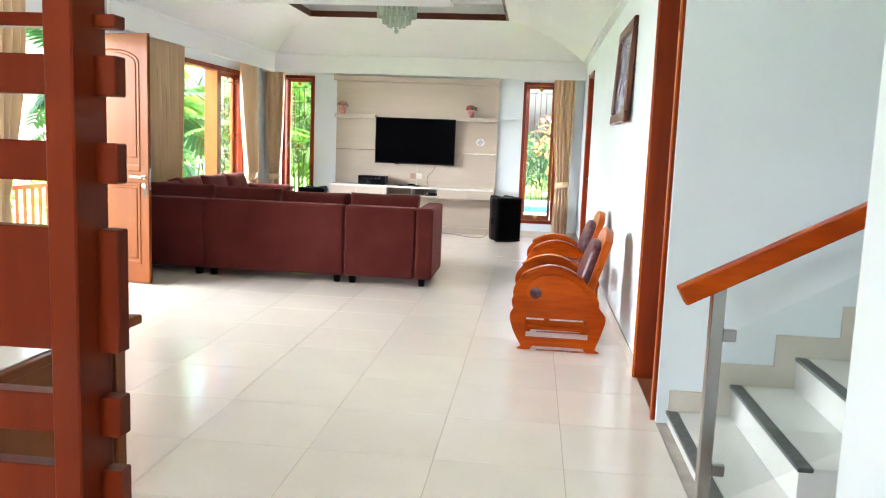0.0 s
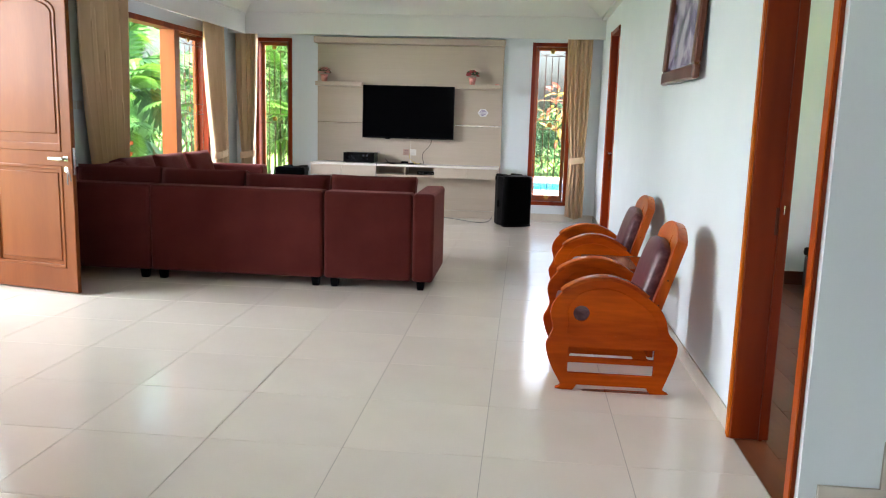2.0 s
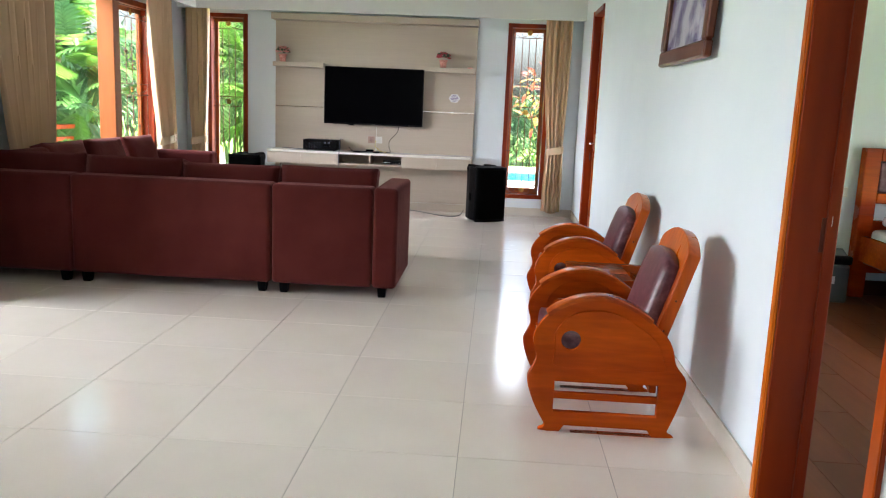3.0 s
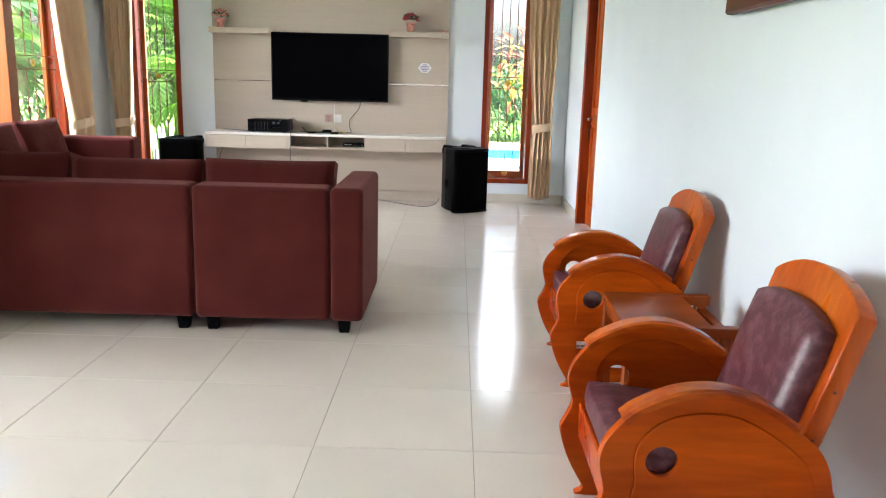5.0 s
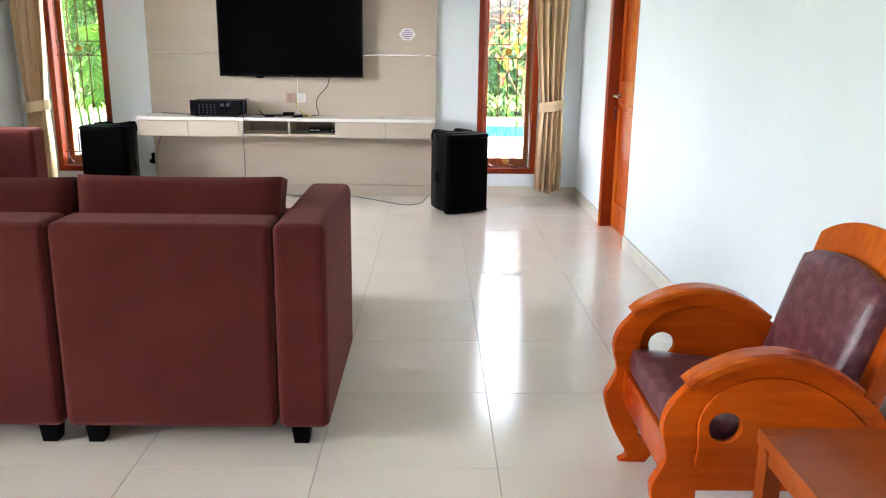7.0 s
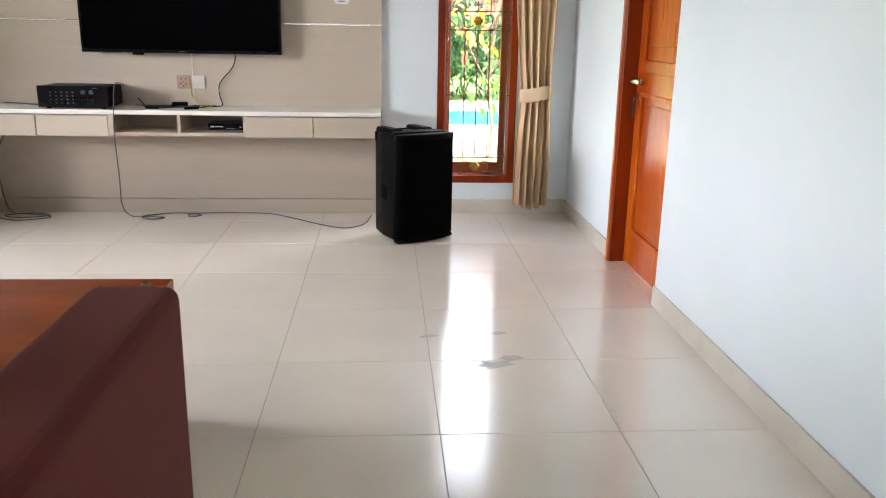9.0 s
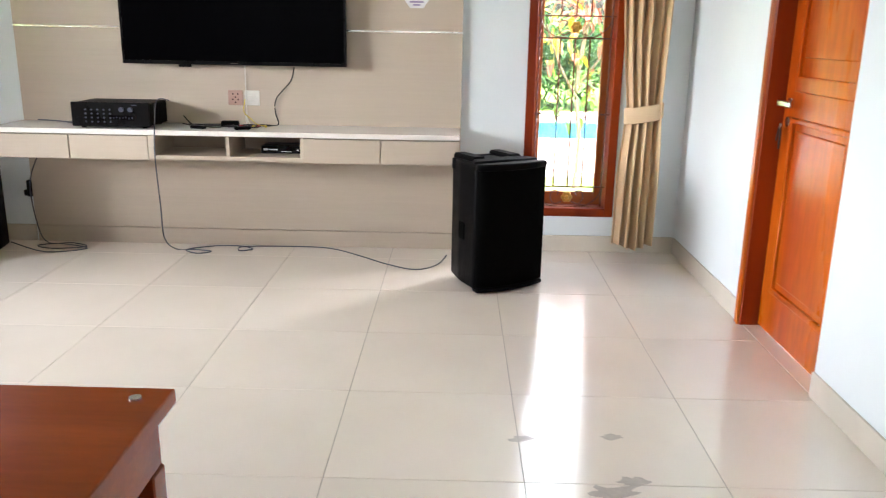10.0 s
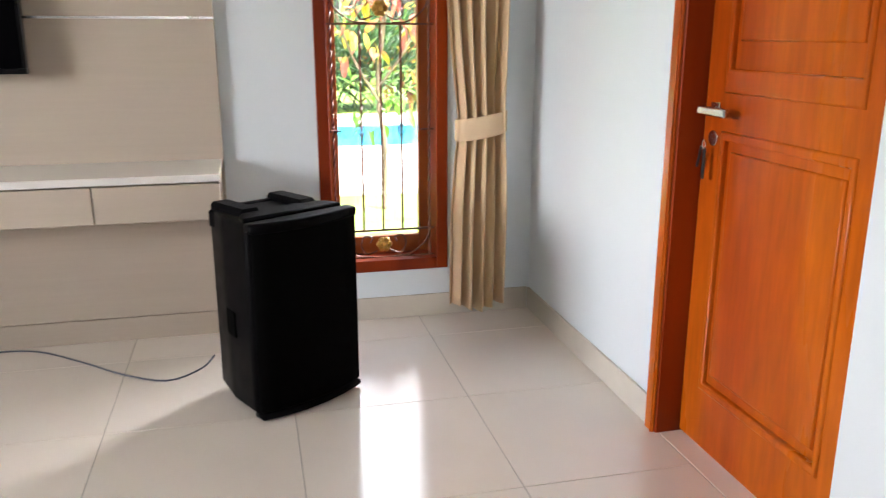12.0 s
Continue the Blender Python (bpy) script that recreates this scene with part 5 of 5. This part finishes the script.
part("plate", boxed(0.0, 0.08, -0.009, -0.0005, -0.04, 0.04, bevel=0.003), M_PVC, wsw)

rs = random.Random(4)
for cx, cy, r in ((-0.02, 10.16, 0.085), (0.05, 10.225, 0.055), (-0.27, 10.47, 0.045), (0.03, 10.50, 0.04)):
    bm = bmesh.new()
    top = [bm.verts.new((cx + r * math.cos(a) * k, cy + 0.6 * r * math.sin(a) * k, 0.0011)) for a, k in ((2 * math.pi * q / 26, rs.choice((0.62, 0.8, 0.95, 1.05))) for q in range(20))]
    bm.faces.new(top)
    tagged(part("floor_stain", bm, M_STAIN), "dull damp smear on the tiles", "stain", "damp smears")

# ---- outside ----
structure(part("ground", boxes((-80, 80, -60, 120, -0.6, -0.22)), M_GRASS), "green lawn round the house", "ground")
structure(part("terrace", boxes((-6.3, XL - 0.16, 2.0, 12.0, -0.22, -0.04)), M_DECK), "pale tiled terrace", "pavement")
# Unseen slab, added to block the sun from terrace, railing and entrance door.
structure(part("porch_roof", boxes((-6.5, XL - 0.165, 2.0, 8.6, 2.80, 2.95)), M_PLASTER), "unseen slab added to keep sun off the terrace", "roof")
structure(part("pool_deck", boxes((-9, 9, 16.8, 19.8, -0.22, -0.17), (-9, 9, 22.6, 24.0, -0.22, -0.17), (5.0, 9, 19.8, 22.6, -0.22, -0.17), (-9, -5.0, 19.8, 22.6, -0.22, -0.17)), M_DECK), "pale paving round the pool", "pavement")
structure(part("pool_water", boxes((-5.0, 5.0, 19.8, 22.6, -0.22, -0.20)), M_POOL), "blue swimming pool", "water")

rl = thing("terrace_railing", pose(0, 0, 0), "red-brown wooden terrace railing", "railing")
part("top_rail", boxed(-6.24, -6.14, 3.0, 13.5, 0.84, 0.90, bevel=0.005), M_FRAME, rl)
part("mid_rail", boxed(-6.22, -6.16, 3.0, 13.5, 0.68, 0.73, bevel=0.004), M_FRAME, rl)
part("low_rail", boxed(-6.22, -6.16, 3.0, 13.5, 0.00, 0.05, bevel=0.004), M_FRAME, rl)
for i in range(66):
    part("baluster", boxed(-6.205, -6.175, 3.1 + i * 0.158, 3.13 + i * 0.158, 0.05, 0.68), M_FRAME, rl)

hs = thing("neighbour_house", pose(-22, 26, -0.22, 0, 0, 30), "white plastered neighbouring house with a clay roof", "house")
part("wall", boxed(-6, 6, -4, 4, 0, 3.4), M_PLASTER, hs)
rf = bmesh.new()
vs = [rf.verts.new(c) for c in ((-6.6, -4.6, 3.3), (6.6, -4.6, 3.3), (6.6, 4.6, 3.3), (-6.6, 4.6, 3.3), (-3.5, 0, 5.6), (3.5, 0, 5.6))]
for f in ((0, 1, 5, 4), (1, 2, 5), (2, 3, 4, 5), (3, 0, 4), (3, 2, 1, 0)):
    rf.faces.new([vs[i] for i in f])
part("roof", rf, M_ROOF, hs)


def leaf_faces(verts, faces, p, d, up, length, width, bend):
    """One bent leaf of six quads' worth of blade, from p along d."""
    side = d.cross(up).normalized()
    base = len(verts)
    n = 4
    for i in range(n + 1):
        s = i / n
        c = p + d * (length * s) - up * (bend * length * s * s)
        w = width * (math.sin(math.pi * min(0.12 + 0.88 * s, 1.0)) ** 0.8 if i < n else 0.02)
        verts.append(c + side * w / 2 + up * w * 0.12)
        verts.append(c)
        verts.append(c - side * w / 2 + up * w * 0.12)
    for i in range(n):
        a = base + i * 3
        faces.append((a, a + 1, a + 4, a + 3))
        faces.append((a + 1, a + 2, a + 5, a + 4))


def split_leaf(verts, faces, p, d, up, size):
    """A big leaf cut into fingers, as on a climbing philodendron."""
    side = d.cross(up).normalized()
    for k in range(8):
        s = 0.08 + 0.86 * k / 7
        q = p + d * (size * s) - up * (0.25 * size * s * s)
        ln = size * 0.55 * math.sin(math.pi * (0.18 + 0.74 * s)) + 0.04
        for sg in (-1, 1):
            dd = (side * sg * 0.9 + d * (0.25 + 0.6 * s) - up * 0.25).normalized()
            leaf_faces(verts, faces, q, dd, up, ln, size * 0.13, 0.25)
    leaf_faces(verts, faces, p, d, up, size, size * 0.16, 0.25)


def foliage(name, parent, mat, seed, n, centre, spread, length, width, kind="leaf", droop=0.4, upward=0.2):
    rnd = random.Random(seed)
    verts, faces = [], []
    for _ in range(n):
        while True:
            q = Vector([rnd.uniform(-1, 1) for _ in range(3)])
            if 0.12 < q.length < 1:
                break
        lump = 0.75 + 0.5 * noise.noise(q * 2.2 + Vector((seed, 0, 0)))
        p = Vector(centre) + Vector((q.x * spread[0], q.y * spread[1], q.z * spread[2])) * lump
        d = (q.normalized() * 0.7 + Vector([rnd.uniform(-0.7, 0.7) for _ in range(3)]) + Vector((0, 0, upward))).normalized()
        up = Vector((rnd.uniform(-0.4, 0.4), rnd.uniform(-0.4, 0.4), 1))
        up = (up - d * up.dot(d))
        if up.length < 0.1:
            continue
        up.normalize()
        s = rnd.uniform(0.7, 1.25)
        if kind == "split":
            split_leaf(verts, faces, p, d, up, length * s)
        else:
            leaf_faces(verts, faces, p, d, up, length * s, width * s, droop)
    me = bpy.data.meshes.new(name)
    me.from_pydata([tuple(v) for v in verts], [], faces)
    me.materials.append(mat)
    ob = new(name, me)
    ob.parent = parent
    ob["kind"] = "stuff"
    return ob


def plant(name, label, category, at):
    return thing(name, pose(*at), label, category, "garden plants")


# by the wide window
p1 = plant("philodendron", "large split-leaf philodendron climbing a trunk outside the window", "plant", (-7.0, 14.2, -0.22))
part("trunk", tube([(0, 0, 0), (0.1, 0.1, 1.2), (0.05, 0.3, 2.6), (0.2, 0.3, 3.8)], 0.11, 9), M_BARK, p1)
foliage("leaves", p1, M_LEAF, 11, 60, (0, 0, 2.2), (1.4, 1.6, 1.7), 0.62, 0, "split")
foliage("old_leaves", p1, M_LEAF3, 14, 34, (0.2, -0.2, 2.1), (1.3, 1.5, 1.6), 0.66, 0, "split")
foliage("young_leaves", p1, M_LEAF2, 12, 22, (0.5, -0.3, 1.9), (1.0, 1.2, 1.2), 0.5, 0, "split")
p1b = plant("philodendron", "split-leaf philodendron beside the terrace", "plant", (-9.0, 16.0, -0.22))
part("trunk", tube([(0, 0, 0), (0.1, 0.0, 1.5), (0.0, 0.2, 3.4)], 0.12, 9), M_BARK, p1b)
foliage("leaves", p1b, M_LEAF3, 13, 60, (0, 0, 2.6), (1.8, 1.8, 2.0), 0.7, 0, "split")
p2 = plant("hedge", "low fine-leaved hedge with small orange flowers", "hedge", (-6.9, 12.4, -0.22))
foliage("leaves", p2, M_LEAF, 21, 3400, (0, 0, 0.80), (0.7, 2.6, 0.85), 0.16, 0.022, droop=0.3, upward=0.7)
foliage("flowers", p2, M_CROTON, 22, 50, (0.2, 0, 1.35), (0.5, 2.4, 0.25), 0.07, 0.04, droop=0.2)
p3 = plant("shrub", "fine-leaved shrub with arching leaves", "shrub", (-7.6, 17.5, -0.22))
foliage("leaves", p3, M_LEAF3, 31, 1500, (0, 0, 1.4), (2.2, 2.0, 1.7), 0.42, 0.05, droop=0.5)
# behind the two tall windows
p4 = plant("bamboo", "tall bamboo clump with narrow leaves", "bamboo", (-4.7, 17.5, -0.22))
cb = bmesh.new()
rb = random.Random(8)
for i in range(14):
    x, y = rb.uniform(-0.9, 0.9), rb.uniform(-0.6, 0.6)
    rod(cb, (x, y, 0), (x * 1.5, y * 1.4, 4.2), 0.022, 6, 0.012)
part("canes", cb, M_LEAF2, p4)
foliage("leaves", p4, M_LEAF, 41, 3000, (0, 0, 2.2), (1.7, 1.3, 2.2), 0.34, 0.035, droop=0.5)
foliage("young_leaves", p4, M_LEAF2, 42, 60, (0.3, -0.6, 1.9), (1.1, 0.8, 1.6), 0.6, 0, "split")
p5 = plant("croton_tree", "small croton tree with yellow and red leaves", "tree", (0.70, 16.15, -0.22))
part("trunk", tube([(0, 0, 0), (0.02, 0, 0.5), (-0.03, 0.02, 1.0), (0.05, 0, 1.7)], 0.022, 7), M_BARK, p5)
part("limb", tube([(-0.02, 0.01, 0.9), (-0.22, 0.05, 1.25), (-0.35, 0.05, 1.6)], 0.012, 6), M_BARK, p5)
part("limb", tube([(0.0, 0.01, 1.05), (0.24, 0.0, 1.4), (0.32, 0.1, 1.8)], 0.012, 6), M_BARK, p5)
foliage("leaves", p5, M_CROTON, 51, 110, (0.0, 0, 1.75), (0.75, 0.6, 0.7), 0.17, 0.065, droop=0.35)
foliage("red_leaves", p5, M_REDLEAF, 53, 90, (0.1, 0, 1.95), (0.7, 0.55, 0.6), 0.16, 0.06, droop=0.35)
foliage("low_leaves", p5, M_LEAF2, 52, 60, (0.0, 0, 1.0), (0.42, 0.4, 0.55), 0.14, 0.05, droop=0.35)
p6 = plant("croton_bush", "red and yellow croton bush", "shrub", (2.9, 25.6, -0.22))
foliage("leaves", p6, M_CROTON, 61, 160, (0, 0, 0.9), (1.8, 1.0, 0.9), 0.35, 0.12, droop=0.35)
for i, x in enumerate((-26, -19, -13, -7.5, -2, 3, 8.5, 15)):
    p7 = plant("garden_tree", "dense green garden tree beyond the pool", "tree", (x, 33.5 + (i % 3) * 1.2, -0.22))
    part("trunk", tube([(0, 0, 0), (0.1, 0, 1.5), (0, 0.1, (3.0 if x < -5 else 1.6))], 0.14, 8), M_BARK, p7)
    foliage("crown", p7, (M_LEAF, M_LEAF3, M_LEAF2)[i % 3], 70 + i, 1500, (0, 0, (2.3 if x < -5 else 1.05)), (3.4, 1.6, (2.3 if x < -5 else 1.05)), 0.45, 0.16, droop=0.5)
p9 = plant("tall_grass", "tall arching ornamental grass beyond the pool", "grass", (1.2, 25.4, -0.22))
foliage("blades", p9, M_LEAF3, 91, 1100, (0, 0, 0.75), (3.4, 0.7, 0.95), 1.0, 0.05, droop=0.6, upward=0.9)
p8 = plant("hedge", "leafy hedge beyond the terrace railing", "hedge", (-9.5, 10.8, -0.22))
foliage("leaves", p8, M_LEAF2, 81, 2400, (0, 0, 0.6), (0.9, 5.0, 0.75), 0.16, 0.08, droop=0.3)

# ---- floors, tile by tile ----
fl = structure(part("floor", boxes((XL - 0.16, 1.0, YB - 0.16, YF + 0.16, -0.2, -0.002)), M_GROUT), "cream polished porcelain tile floor", "floor")
GX, GY, PITCH, GAP = -0.28, 4.81, 0.6, 0.0022
tile_mesh = {}


def tile(x0, x1, y0, y1, parent, mat, z=0.0):
    w, h = round(x1 - x0, 4), round(y1 - y0, 4)
    key = (w, h, mat.name)
    if key not in tile_mesh:
        bm = bmesh.new()
        e = 0.0012
        lo = [bm.verts.new(c) for c in ((0, 0, -0.008), (w, 0, -0.008), (w, h, -0.008), (0, h, -0.008))]
        md = [bm.verts.new(c) for c in ((0, 0, -e), (w, 0, -e), (w, h, -e), (0, h, -e))]
        hi = [bm.verts.new(c) for c in ((e, e, 0), (w - e, e, 0), (w - e, h - e, 0), (e, h - e, 0))]
        for a, b in ((lo, md), (md, hi)):
            for j in range(4):
                bm.faces.new((a[j], a[(j + 1) % 4], b[(j + 1) % 4], b[j]))
        bm.faces.new(hi)
        me = bpy.data.meshes.new("tile")
        bm.to_mesh(me)
        bm.free()
        me.materials.append(mat)
        tile_mesh[key] = me
    ob = new("tile", tile_mesh[key])
    ob.location = (x0, y0, z)
    ob.parent = parent
    return ob


for i in range(-7, 2):
    xa, xb = max(GX + PITCH * i, XL), min(GX + PITCH * (i + 1), XR)
    for k in range(-12, 14):
        ya, yb = max(GY + PITCH * k, YB), min(GY + PITCH * (k + 1), YF)
        if xb - xa > 0.02 and yb - ya > 0.02:
            tile(xa + GAP / 2, xb - GAP / 2, ya + GAP / 2, yb - GAP / 2, fl, M_TILE)

bf = structure(part("floor", boxes((1.0, 4.2, 2.0, YF, -0.2, -0.004)), M_DARK), "dark brown wooden bedroom floor", "floor")
for i in range(16):
    for k in range(4):
        y0 = 4.40 + k * 1.2 - 0.6 * (i % 2)
        ya, yb = max(y0, 4.40), min(y0 + 1.2, 9.0)
        xa = (0.90 if i == 0 else 0.98 + (i - 1) * 0.2)
        xb = 0.98 if i == 0 else xa + 0.198
        if i == 0:
            continue
        tile(xa, xb, ya, yb - 0.002, bf, M_PARQ).name = "plank"
structure(part("threshold", boxes((0.845, 0.978, 4.44, 5.19, -0.002, 0.002)), M_PARQ), "brown wooden threshold", "trim")
structure(part("threshold", boxes((0.842, 0.998, 10.87, 11.62, -0.002, 0.0015)), M_TILE), "cream tile threshold under the closed door", "trim")
